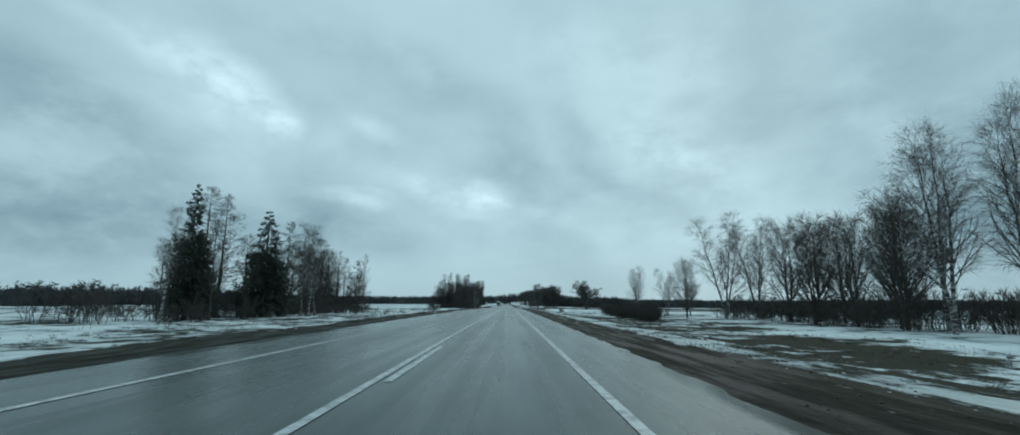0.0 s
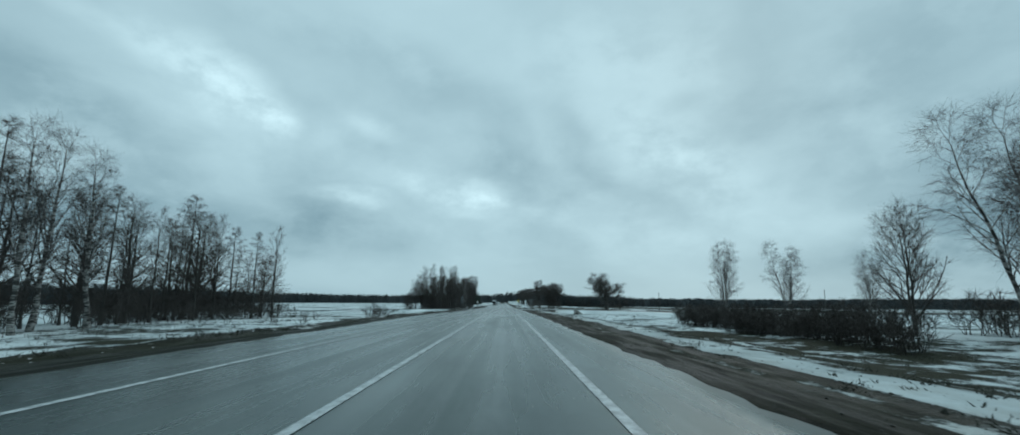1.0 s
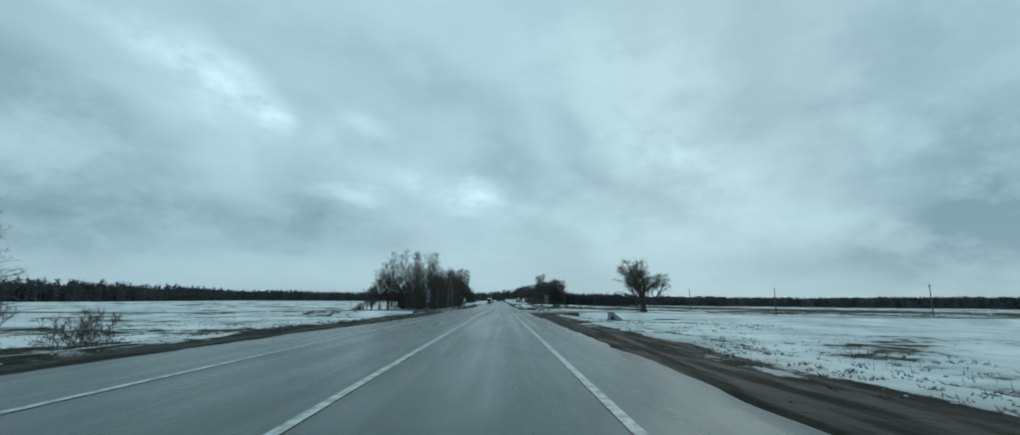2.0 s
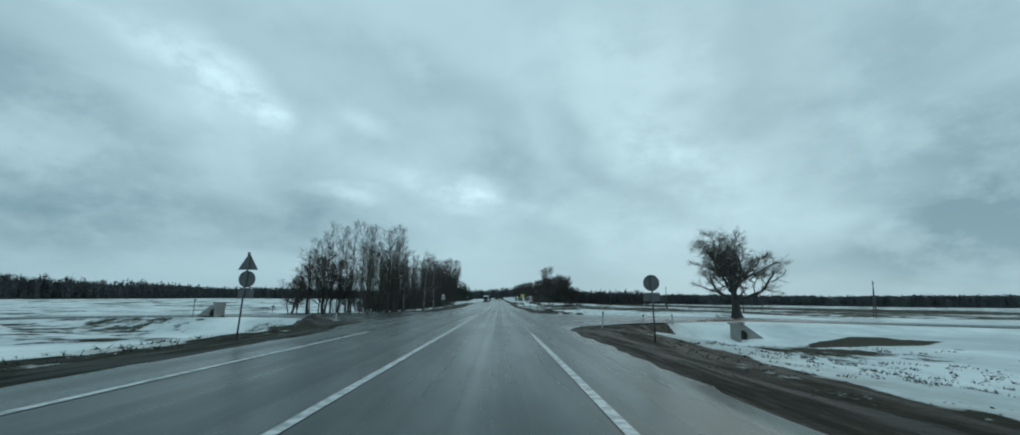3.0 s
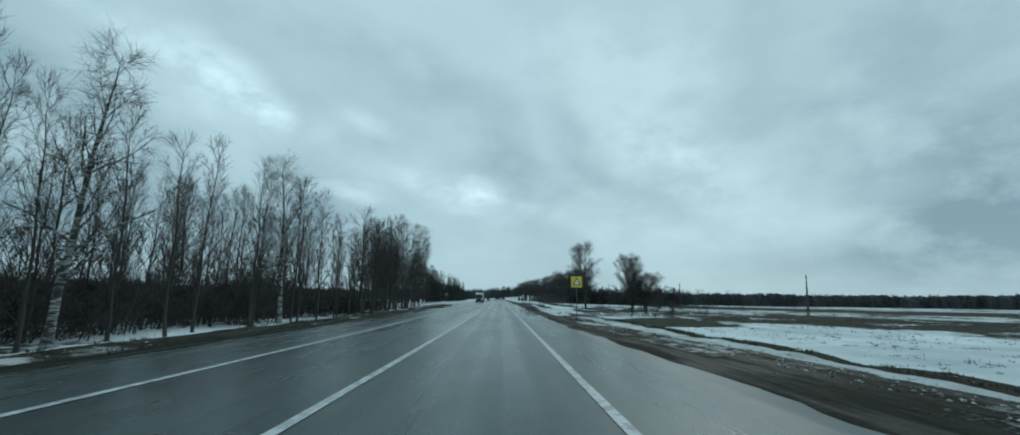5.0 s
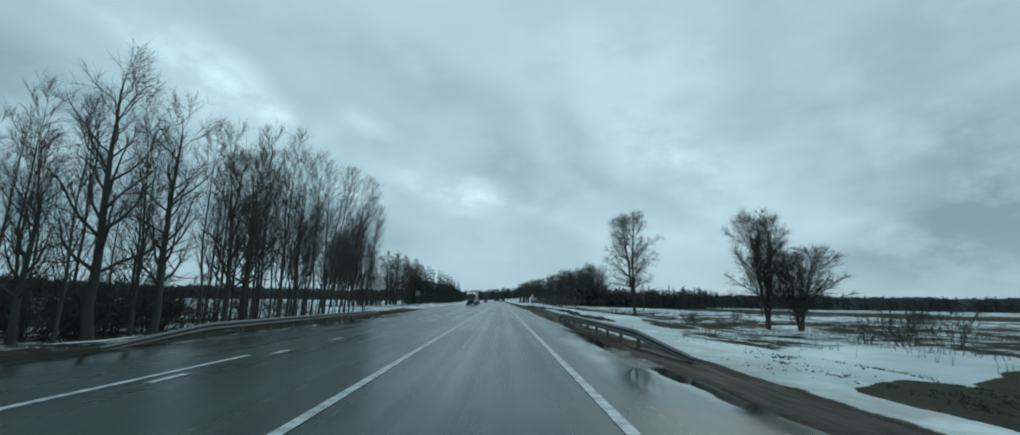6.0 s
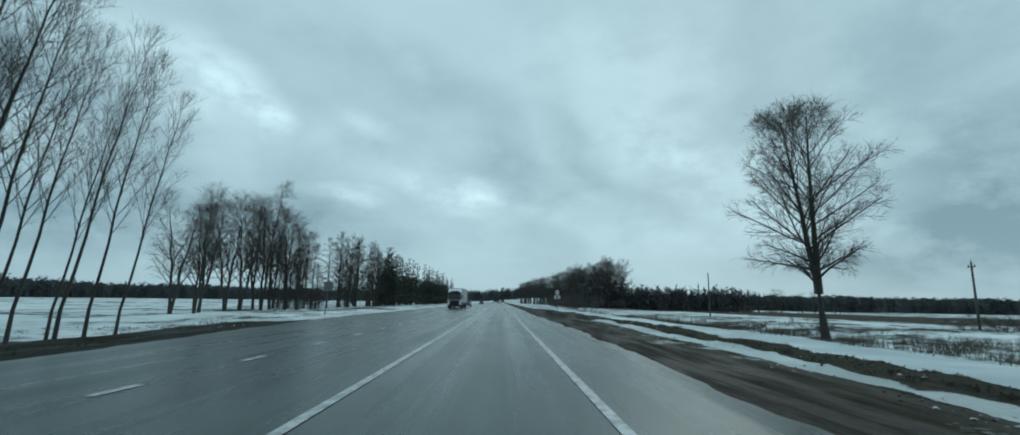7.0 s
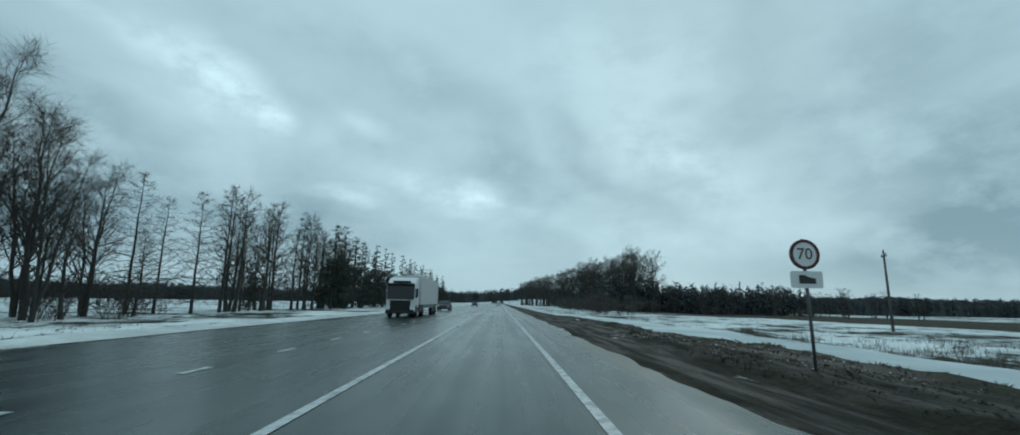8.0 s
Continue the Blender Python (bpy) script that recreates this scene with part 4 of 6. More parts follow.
def build_trees():
    rng = np.random.RandomState(77)
    spin = lambda: float(rng.rand() * 360)
    # west belt before the crossroads
    w = "trees west of the road before the crossroads"
    plant(spruce(1, 15.0, "tall dark green spruce in a snowy tree belt", 150, 1.15, (11, 5), 2), [(-34.2, 51.5, 1.0, 10), (-32.1, 63.4, (1.35, 1.35, 0.95), 80), (-37.5, 60.0, 0.60, 200)], w)
    plant(larch(2, 15.0, "bare larch with a straight dark trunk in the tree belt", 1.7),
          [(-34.5, 57.7, 1.0, 0), (-38.2, 60.3, 1.12, 120), (-31.5, 68.5, 0.9, 40), (-33.0, 79.5, 0.78, 200), (-37.2, 95.8, (1.15, 1.15, 0.97), 300), (-33.2, 98.0, 0.74, 60), (-31.2, 99.5, 0.72, 10),
           (-33.6, 109.5, 0.62, 150), (-34.6, 88.6, 0.70, 250), (-35.0, 92.0, 0.60, 20), (-38.0, 75.0, 0.8, 310)], w)
    plant(birch(3, 13.0, "slender bare birch at the edge of the tree belt"),
          [(-32.0, 44.8, 0.80, 0), (-29.2, 73.8, 0.95, 100), (-27.2, 66.6, 0.90, 200), (-30.0, 70.5, 1.0, 30)], w)
    plant(spreading(14, 12.0, "dark bare tree with upswept limbs in the belt", "belt_tree", 0.18, 24, 0.30, 0.10, fine=(6, 8, 2), bulk=1.2, k=(6, 3), twig=0.085, wob=0.12),
          [(-36.0, 80.5, 0.95, 280), (-36.5, 86.0, 0.95, 60), (-34.2, 83.6, 0.8, 170), (-35.5, 90.5, 0.8, 100), (-32.5, 76.5, 0.8, 10), (-33.6, 71.5, 0.85, 200), (-33.0, 60.5, 0.8, 120), (-36.5, 100.0, 0.8, 50), (-35.0, 94.0, (1.1, 1.1, 0.95), 30), (-36.8, 97.5, (1.1, 1.1, 0.95), 200), (-32.0, 103.5, 0.66, 310), (-33.5, 106.0, 0.6, 90)], w)
    plant(aspen(4, 13.0, "thin bare aspen in a snowy tree belt", bulk=1.3),
          [(-36.0 + 5 * rng.rand(), 50 + 3.4 * k + 2 * rng.rand(), 0.55 + 0.35 * rng.rand(), spin()) for k in range(17)]
          + [(-37.0 + 6 * rng.rand(), 46 + 2.0 * k + 2 * rng.rand(), 0.35 + 0.35 * rng.rand(), spin()) for k in range(9)], w)
    low = bush(5, 3.0, "leafless dark bush under roadside trees", bulk=1.5)
    thicket(low, [(-35.5 + 6 * rng.rand(), 40 + 1.5 * k + 2 * rng.rand(), (0.7, 0.55 + 0.6 * rng.rand()), spin()) for k in range(48)]
            + [(-36 - 6 * rng.rand(), 42 + 1.2 * k, (1.2, 0.8 + 0.5 * rng.rand()), spin()) for k in range(50)]
            + [(-33 - 9 * rng.rand(), 82 + 0.7 * k, (1.2, 0.8 + 0.6 * rng.rand()), spin()) for k in range(40)], "dense dark leafless undergrowth beneath a belt of trees")
    plant(low, [(-14.1, 90.8, 0.66, 0), (-14.5, 96.0, 0.62, 50), (-15.3, 97.5, 0.60, 90), (-13.6, 94.2, 0.5, 120),
          (-33.0, 89.0, 0.9, 10), (-34.5, 91.5, 0.8, 80), (-32.5, 95.5, 0.9, 150), (-34.0, 99.0, 0.8, 230), (-33.0, 104.0, 0.9, 300), (-34.5, 108.0, 0.8, 40), (-29.0, 84.0, 0.7, 20), (-27.5, 88.0, 0.6, 120), (-31.0, 92.0, 0.8, 60), (-29.5, 96.0, 0.7, 220), (-32.0, 101.0, 0.8, 320), (-28.0, 104.0, 0.5, 20), (-17.5, 82.0, 0.35, 10), (-21.0, 84.0, 0.35, 70), (-25.0, 80.0, 0.35, 170), (-20.0, 91.0, 0.32, 170), (-24.0, 98.0, 0.4, 40)], w)
    # east belt at the start
    e = "trees east of the road before the crossroads"
    plant(birch(6, 16.5, "tall bare birch with a wide drooping crown", (0.02, 0.0), 2), [(30.2, 33.0, 0.86, 0), (33.0, 36.5, 0.92, 90), (31.5, 28.0, 0.9, 200), (36.5, 33.0, 0.9, 300)], e)
    plant(birch(7, 13.5, "bare birch with several leaning pale stems", (0.0, 0.0), 3), [(29.8, 66.5, (1.15, 1.15, 0.98), 0), (35.5, 69.2, (1.2, 1.2, 1.08), 20), (29.0, 77.5, 0.42, 60), (25.0, 94.0, 0.66, 250), (29.2, 89.2, 0.60, 20)], e)
    plant(spreading(8, 11.0, "dark bushy bare tree beside the snowy verge", "bushy_tree", 0.06, 24, 0.46, 0.07, stems=2, fine=(7, 8, 2), bulk=1.25, ang=(24, 54), wob=0.11, twig=0.095),
          [(31.6, 38.6, 0.95, 0), (36.2, 56.5, 1.05, 70), (34.6, 59.5, 1.05, 130), (37.4, 54.0, 1.0, 220), (33.0, 46.0, 0.9, 300), (31.5, 50.0, 0.85, 30), (33.5, 41.5, 0.9, 100), (25.6, 69.6, 0.70, 200), (38.5, 47.0, 1.0, 10)], e)
    plant(bush(9, 2.6, "dense leafless hedge bush on snowy ground", 12, 0.35, 1.15, (5, 7)),
          [(16.8 + 3.6 * rng.rand(), 61 + 0.56 * k, (0.95, 0.95, 0.66 + 0.22 * rng.rand()), spin()) for k in range(50)], e)
    thicket(low, [(17.4 + 4.0 * rng.rand(), 60 + 0.42 * k, (0.75, 0.50 + 0.16 * rng.rand()), spin()) for k in range(68)][16:], "dense dark leafless scrub in a snowy roadside field")
    thicket(low, [(31 + 9 * rng.rand(), 26 + 0.44 * k, (1.1, 0.6 + 0.7 * rng.rand()), spin()) for k in range(110)], "dark leafless undergrowth among birches beside a snowy verge")
    # crossroads and beyond, east
    c = "single trees in the eastern field"
    plant(oak(10, 11.5, "broad old oak with a crooked trunk in a snowy field"), [(28.9, 176.5, (1.03, 1.03, 0.94), 200)], c)
    plant(lime(11, 15.1, "bare lime tree with a forked trunk and an egg-shaped crown"), [(18.5, 302.6, 1.0, 0)], c)
    plant(spreading(12, 9.0, "bushy bare tree with low spreading limbs", "apple_tree", 0.13, 34, 0.46, 0.055, stems=2, fine=(12, 10, 2), bulk=1.0, ang=(20, 58), wob=0.075, fork=0.20, girth=0.024, twig=0.085), [(20.9, 273.6, (0.9, 0.9, 0.92), 0), (22.6, 272.2, (1.05, 1.05, 0.62), 140)], c)
    plant(bush(37, 2.4, "brown leafless shrub in a snow-patched field", 11, 0.6, 1.1, (5, 6)), [(20.4, 260.2, 1.0, 0), (27.2, 175.4, 0.5, 40), (28.0, 176.9, 0.55, 10), (26.4, 176.2, 0.4, 200), (21.6, 259.0, 0.85, 70), (19.4, 261.6, 0.7, 150), (25.0, 266.0, 0.8, 220), (17.2, 280.0, 0.7, 20), (23.0, 284.5, 0.8, 100), (28.0, 292.0, 0.9, 200), (26.5, 279.0, 0.8, 320), (14.4, 297.5, 0.5, 60), (31.0, 270.5, 0.9, 130), (45.4, 318.6, (1.5, 1.5, 0.7), 30), (47.4, 319.6, (1.5, 1.5, 0.6), 110), (43.6, 319.4, (1.4, 1.4, 0.5), 250)], c)
    # the grove west of the road
    g = "trees of the roadside grove"
    lots = [aspen(20 + k, 14.0, ("tall bare aspen with a thin dark trunk in a grove", "slim bare alder in a roadside grove",
                                 "leaning bare aspen at the edge of a grove", "tall bare poplar with upright branches in a grove", "stout bare aspen forking low in a grove")[k],
                  ((0, 0), (0.05, 0), (0.15, 0.02), (-0.03, 0), (0.02, 0))[k], (1.5, 1.4, 1.0, 1.5, 1.5)[k], (0.0080, 0.0072, 0.0070, 0.0086, 0.0098)[k], (0.25, 0.2, 0.35, 0.15, 0.12)[k]) for k in range(5)]
    spots = [[] for _ in lots]
    y = 184.5
    while y < 289.5:
        deep = 4 if y < 196 else 3 if y < 212 else 4 if y < 236 else 5 if y < 262 else 2 if y < 280 else 1
        for j in range(deep):
            front = -17.6 + 1.6 * float(smooth(184, 198, y))
            x = front - j * (2.6 if y < 200 else 3.2) - 2.2 * rng.rand()
            share = 0.76 + 0.13 * rng.rand() + 0.10 * float(smooth(188, 191, y) * (1 - smooth(197, 200, y))) + 0.20 * float(smooth(258, 280, y)) - (0.2 * rng.rand() if j == 1 else 0)
            share *= 1 - 0.10 * float(smooth(199, 204, y) * (1 - smooth(232, 240, y)))
            share -= 0.22 * float(smooth(238, 244, y) * (1 - smooth(255, 258, y)))
            if y < 189:
                share -= 0.05 * j
            kind = 2 if y > 281 else (0, 1, 3, 4, 0, 3)[rng.randint(6)]
            spots[kind].append((x, y + 2.0 * rng.rand(), (share * 0.9, share * 0.9, share), 10 * rng.randn() if y > 281 else spin()))
        y += (2.5 if y < 262 else 1.7) + 1.2 * rng.rand()
    # the last leaning stems before the open field
    for x, y in ((-16.6, 290.6), (-17.6, 292.2), (-16.3, 293.4), (-18.6, 294.0), (-16.9, 295.4), (-17.2, 297.4), (-19.4, 296.5)):
        share = 0.80 + 0.16 * rng.rand()
        spots[2].append((x, y, (share * 0.8, share * 0.8, share), 10 * rng.randn()))
    more = np.random.RandomState(78)
    for k in range(20):
        y = 279.5 + 0.62 * k + 0.5 * more.rand()
        share = 0.62 + 0.26 * more.rand()
        spots[(2, 1, 2, 0)[k % 4]].append((-17.4 - 9.0 * more.rand(), y, (share * 0.8, share * 0.8, share), 12 * more.randn()))
    for k in range(7):
        share = 0.66 + 0.2 * more.rand()
        spots[2].append((-16.4 - 2.2 * more.rand(), 284.6 + 1.0 * k, (share * 0.8, share * 0.8, share), 8 * more.randn()))
    for proto, places in zip(lots, spots):
        plant(proto, places, g)
    plant(spreading(26, 13.0, "stout bare tree with spreading limbs in the grove", "grove_tree", 0.20, 24, 0.30, 0.14, fine=(6, 8, 2), bulk=1.2),
          [(-17.3, 256.7, 0.95, 0), (-18.0, 254.2, 0.60, 100), (-16.6, 259.4, 0.86, 200), (-16.0, 264.4, 0.80, 280), (-17.5, 193.5, 0.97, 60), (-19.5, 196.5, 0.82, 160), (-18.0, 199.5, 0.74, 290), (-18.2, 270.5, 0.9, 40), (-20.0, 274.0, 0.95, 130), (-17.4, 277.0, 0.85, 240), (-27.2, 187.0, (0.9, 0.9, 0.66), 50), (-28.8, 185.5, (0.75, 0.75, 0.5), 170, -14), (-25.4, 188.0, (0.9, 0.9, 0.72), 20), (-30.0, 187.5, 0.38, 80, -22)], g)
    plant(spreading(29, 7.6, "low bushy bare tree fanning out at the edge of the grove", "hazel_tree", 0.10, 34, 0.50, 0.03, stems=3, fine=(8, 9, 2), bulk=1.0, ang=(18, 62), wob=0.08, fork=0.28, girth=0.022, twig=0.085),
          [(-25.2, 187.6, 1.0, 0), (-29.5, 189.0, 0.66, 120), (-22.4, 189.4, 0.72, 220)], g)
    plant(birch(27, 13.0, "white-stemmed birch among dark grove trees"), [(-15.0, 213.0, 0.85, 0), (-16.3, 200.0, 0.6, 90), (-15.5, 231.0, 0.9, 200)], g)
    growth = tagged(bush(28, 2.8, "low leafless bush at the edge of the grove", 11, 0.5, 1.1, (6, 7)), group=g)
    thicket(growth, [(-20.5 - 7 * rng.rand(), 207 + 2.2 * k, (1.3, 0.7 + 0.5 * rng.rand()), spin()) for k in range(18)]
            + [(-20.5 - 4 * rng.rand(), 208 + 2.0 * k, (1.25, 0.75 + 0.4 * rng.rand()), spin()) for k in range(20)]
            + [(-18 - 5 * rng.rand(), 212 + 2.6 * k, (1.4, 1.5 + 0.5 * rng.rand()), spin()) for k in range(15)]
            + [(-17 - 8 * rng.rand(), 245 + 2.4 * k, (1.1, 0.5 + 0.4 * rng.rand()), spin()) for k in range(20)]
            + [(-19 - 10 * rng.rand(), 250 + 0.55 * k, (1.2, 0.6 + 0.45 * rng.rand()), spin()) for k in range(36)]
            + [(-22 - 12 * rng.rand(), 232 + 0.9 * k, (1.5, 0.9 + 0.6 * rng.rand()), spin()) for k in range(40)]
            + [(-19 - 8 * rng.rand(), 209 + 1.0 * k, (1.3, 0.6 + 0.35 * rng.rand()), spin()) for k in range(28)], "low leafless undergrowth thicket among grove trees")
    growth.matrix_basis = pose(-24.0, 189.5, stand(-24.0, 189.5))
    # birches and conifers further on, west
    f = "trees west of the road beyond the grove"
    plant(birch(30, 15.0, "tall bare birch with a dark forked trunk", (0.02, 0), 2, weep=-0.10, bark=BARK, bulk=1.15), [(-32.0, 322.9, (0.95, 0.95, 0.74), 0), (-32.0, 327.4, (1.0, 1.0, 0.86), 70), (-34.0, 344.8, (1.2, 1.2, 1.18), 140), (-34.8, 350.2, 1.0, 220), (-32.0, 348.0, (1.15, 1.15, 1.0), 300), (-33.4, 338.0, (1.2, 1.2, 0.95), 20), (-31.0, 325.0, 0.8, 140), (-33.0, 334.0, (1.15, 1.15, 0.9), 200), (-29.5, 346.0, 0.8, 40), (-36.0, 346.5, (1.1, 1.1, 1.05), 260), (-35.4, 356.5, 0.85, 180)], f)
    plant(bush(36, 4.0, "leafless bush between roadside birches", 10, 0.6, 1.6), [(-34 + 5 * rng.rand(), 344 + 1.3 * k, 0.5 + 0.5 * rng.rand(), spin()) for k in range(14)], f)
    plant(larch(31, 14.0, "dark bare larch in a roadside row", 2.4, (5, 2)), [(-33.6, 359.0, 0.95, 0), (-32.0, 371.0, 1.08, 160), (-31.6, 374.5, 0.9, 250), (-31.3, 380.0, 1.05, 10), (-34.2, 363.5, 0.85, 60), (-32.6, 366.8, 0.95, 310), (-35.0, 352.0, 0.75, 130), (-33.0, 384.5, 1.0, 220), (-31.4, 391.0, 1.1, 80),
          (-31.0, 396.0, 1.05, 200), (-30.6, 404.0, 1.1, 120), (-30.4, 409.0, 1.15, 300), (-30.0, 414.0, 1.05, 60)], f)
    plant(spreading(35, 14.0, "dark bare tree in a close roadside row", "row_tree", 0.15, 20, 0.26, 0.14, fine=(6, 5, 2), bulk=2.4, k=(5, 3)),
          [(-33.5 + 4 * rng.rand(), 368 + 3.0 * k + 1.5 * rng.rand(), 0.78 + 0.3 * rng.rand(), spin()) for k in range(19)] + [(-31.2, 350.0, 0.62, 30), (-32.6, 353.5, 0.78, 130), (-30.6, 356.0, 0.5, 230), (-33.8, 347.0, 0.8, 330)], f)
    plant(spruce(32, 14.0, "dense dark conifer in a roadside row", 64, 1.7, (7, 4), 2), [(-31.8, 377.0, 0.55, 0)] + [(-28.5 - 3 * rng.rand(), 398 + 6.4 * k, (1.5, 1.5, 0.90 + 0.25 * rng.rand()), spin()) for k in range(27)], f)
    # rows east, far along
    r = "trees of the far eastern row"
    plant(spreading(33, 15.0, "bare tree of a dense roadside row", "row_tree", 0.22, 18, 0.42, 0.18, fine=(6, 5, 2), bulk=3.2, k=(4, 2), girth=0.022), [(44 - 0.075 * k * 3.6 + 1.8 * rng.randn(), 466 + 3.6 * k, 1.10 + 0.16 * rng.rand(), spin()) for k in range(84)]
          + [(48 - 0.075 * k * 4 + 1.5 * rng.randn(), 464 + 4 * k, 1.06 + 0.16 * rng.rand(), spin()) for k in range(24)]
          + [(52 + 3.4 * k + 2 * rng.randn(), 470 + 6 * rng.randn(), 0.42 + 0.2 * rng.rand(), spin()) for k in range(26)], r)
    plant(bush(34, 5.0, "leafless thicket bush at the field edge", 6, bulk=3.4), [(17 + 0.05 * (y_ - 380) + 9 * rng.rand(), y_, (1.3, 1.3, 0.5 + 0.5 * rng.rand()), spin()) for y_ in np.linspace(405, 520, 46)]
          + [(28 + 74 * rng.rand(), 440 + 40 * rng.rand(), (1.6, 1.6, 0.5 + 0.4 * rng.rand()), spin()) for _ in range(24)], r)


build_trees()


def far_woods(name, label, stations, count, tall, deep, seed, uneven, mass=0.86):
    """A distant wood: a closed mass of stems with spires and broken crowns over it, along a line of stations x, y."""
    rng = np.random.RandomState(seed)
    st = np.array(stations, float)
    seg = np.linalg.norm(np.diff(st, axis=0), axis=1)
    cum = np.concatenate([[0], np.cumsum(seg)])
    along = lambda v: (np.interp(v, cum, st[:, 0]), np.interp(v, cum, st[:, 1]))
    height = lambda x, y: tall * (0.88 + 0.24 * waves(x, y, 60, seed))
    s = rng.rand(count) * cum[-1]
    x, y = along(s)
    x, y = x + rng.randn(count) * deep, y + np.abs(rng.randn(count)) * deep
    h = height(x, y) * (1 + uneven * rng.randn(count)).clip(0.4, 1.9)
    base = ground_height(x, y) - 0.3
    P = np.stack([x[:, None] + rng.randn(count, 3) * 0.4, y[:, None] + rng.randn(count, 3) * 0.4, base[:, None] + h[:, None] * np.array([0, 0.50, 0.98])], -1)
    R = (0.014 + 0.014 * rng.rand(count))[:, None] * h[:, None] * np.array([0.9, 1.0, 0.3])[None]
    # a spray of boughs over every trunk softens the edge of the wood
    m = 14
    az, up = rng.rand(count, m) * 6.283, 0.10 + 0.86 * rng.rand(count, m) ** 0.6
    foot = np.stack([x[:, None] + 0 * az, y[:, None] + 0 * az, base[:, None] + h[:, None] * up], -1)
    reach = h[:, None, None] * 0.20 * (0.5 + rng.rand(count, m, 1)) * np.stack([np.cos(az), np.sin(az), 0.45 + 0.4 * rng.randn(count, m)], -1)
    B = np.stack([foot - 0.4 * reach, foot + reach * (1.2 - 0.8 * up[..., None])], 2).reshape(-1, 2, 3)
    Q = np.repeat(h, m)[:, None] * np.array([[0.050, 0.010]]) * (0.5 + 0.8 * rng.rand(count * m, 1)) * (1.2 - 0.8 * up.reshape(-1, 1))
    # the mass behind the first stems
    v = np.arange(0, cum[-1], 2.5)
    mx, my = along(v)
    mx, my = mx + 0.5 * rng.randn(len(v)), my + 2.0 + 0.5 * rng.randn(len(v))
    mh = mass * height(mx, my) * (1 + 0.06 * rng.randn(len(v)))
    mz = ground_height(mx, my) - 0.4
    rows_ = [np.stack([mx + dx, my + dy, mz + f * mh], -1) for dx, dy, f in ((0, 0, 0.0), (0.3, 0.8, 0.55), (0.2, 2.5, 0.92), (0, 6.0, 1.0), (0, 12.0, 0.9), (0, 14.0, 0.0))]
    V = np.stack(rows_, 1)
    V[:, 1:5] += rng.randn(len(v), 4, 3) * (0.5, 0.6, 0.25)
    idx = np.arange(len(v) * 6).reshape(-1, 6)
    F = np.stack([idx[:-1, :-1], idx[1:, :-1], idx[1:, 1:], idx[:-1, 1:]], -1).reshape(-1, 4)
    ob = mesh_object(name, *merge(spikes(P, R), slivers(B, Q), (V.reshape(-1, 3), F)), WOODS, flat=True)
    tagged(ob, label, "woods", kind="stuff")


far_woods("far_woods", "distant dark leafless forest edge beyond snowy fields", [(-1500, 300), (-700, 480), (-420, 640), (-200, 820), (-60, 900)], 2600, 14.5, 10, 41, 0.04)
far_woods("far_woods", "dark mixed forest edge across a snowy field", [(-350, 100), (-265, 250), (-262, 366), (-300, 540), (-350, 680)], 2000, 11.5, 7, 44, 0.16)
far_woods("far_woods", "distant dark forest edge beyond brown and snowy fields", [(1500, 180), (800, 330), (500, 425), (330, 505), (250, 562), (190, 565), (120, 640), (60, 850)], 3200, 10.2, 5, 42, 0.035, 0.92)
far_woods("field_brush", "dark leafless brush along the far edge of the field", [(30, 462), (70, 478), (113, 496)], 620, 8.4, 5, 45, 0.20, 0.58)
far_woods("far_woods", "wooded rise where the road vanishes", [(-120, 1060), (-25, 1060), (30, 1080), (110, 1100), (260, 1100)], 1000, 17, 14, 43, 0.10)


# ---- weeds ----
def weeds(name, label, regions, seed):
    rng = np.random.RandomState(seed)
    lots = []
    for x0, x1, y0, y1, n, tall in regions:
        x, y = x0 + (x1 - x0) * rng.rand(n), y0 + (y1 - y0) * rng.rand(n)
        keep = (waves(x, y, 6, seed) > (0.45 if n < 40000 else 0.41)) & (waves(x, y, 1.3, seed + 7, 3) > (0.50 if n < 40000 else 0.49))
        x, y = x[keep], y[keep]
        m = len(x)
        z = ground_height(x, y) - 0.02
        h = tall * (0.25 + 0.75 * rng.rand(m) ** 1.5)
        sway = rng.randn(m, 2) * 0.24
        P = np.stack([np.stack([x, y, z], 1), np.stack([x + sway[:, 0] * h, y + sway[:, 1] * h, z + h], 1)], 1)
        R = np.array([0.008, 0.003])[None] * (0.9 + 0.6 * rng.rand(m, 1))
        lots.append(spikes(P, R))
    tagged(mesh_object(name, *merge(*lots), WEED, flat=True), label, "weeds", kind="stuff")


weeds("dry_weeds", "dry brown weed stalks standing in patchy snow",
      [(12, 34, 264, 350, 22000, 0.75), (11.5, 34, 282, 345, 42000, 0.6), (12.5, 30, 301, 330, 24000, 0.85), (13, 60, 236, 300, 16000, 0.75), (24, 70, 205, 250, 6000, 0.6), (12, 26, 176, 236, 1500, 0.4), (12, 40, 345, 420, 2200, 0.8), (10, 22, 15, 110, 2500, 0.4), (-30, -12, 30, 120, 4000, 0.55),
       (-30, -13, 184, 300, 4500, 0.5), (-30, -14, 300, 360, 1500, 0.4), (24, 40, 168, 180, 600, 0.6)], 51)


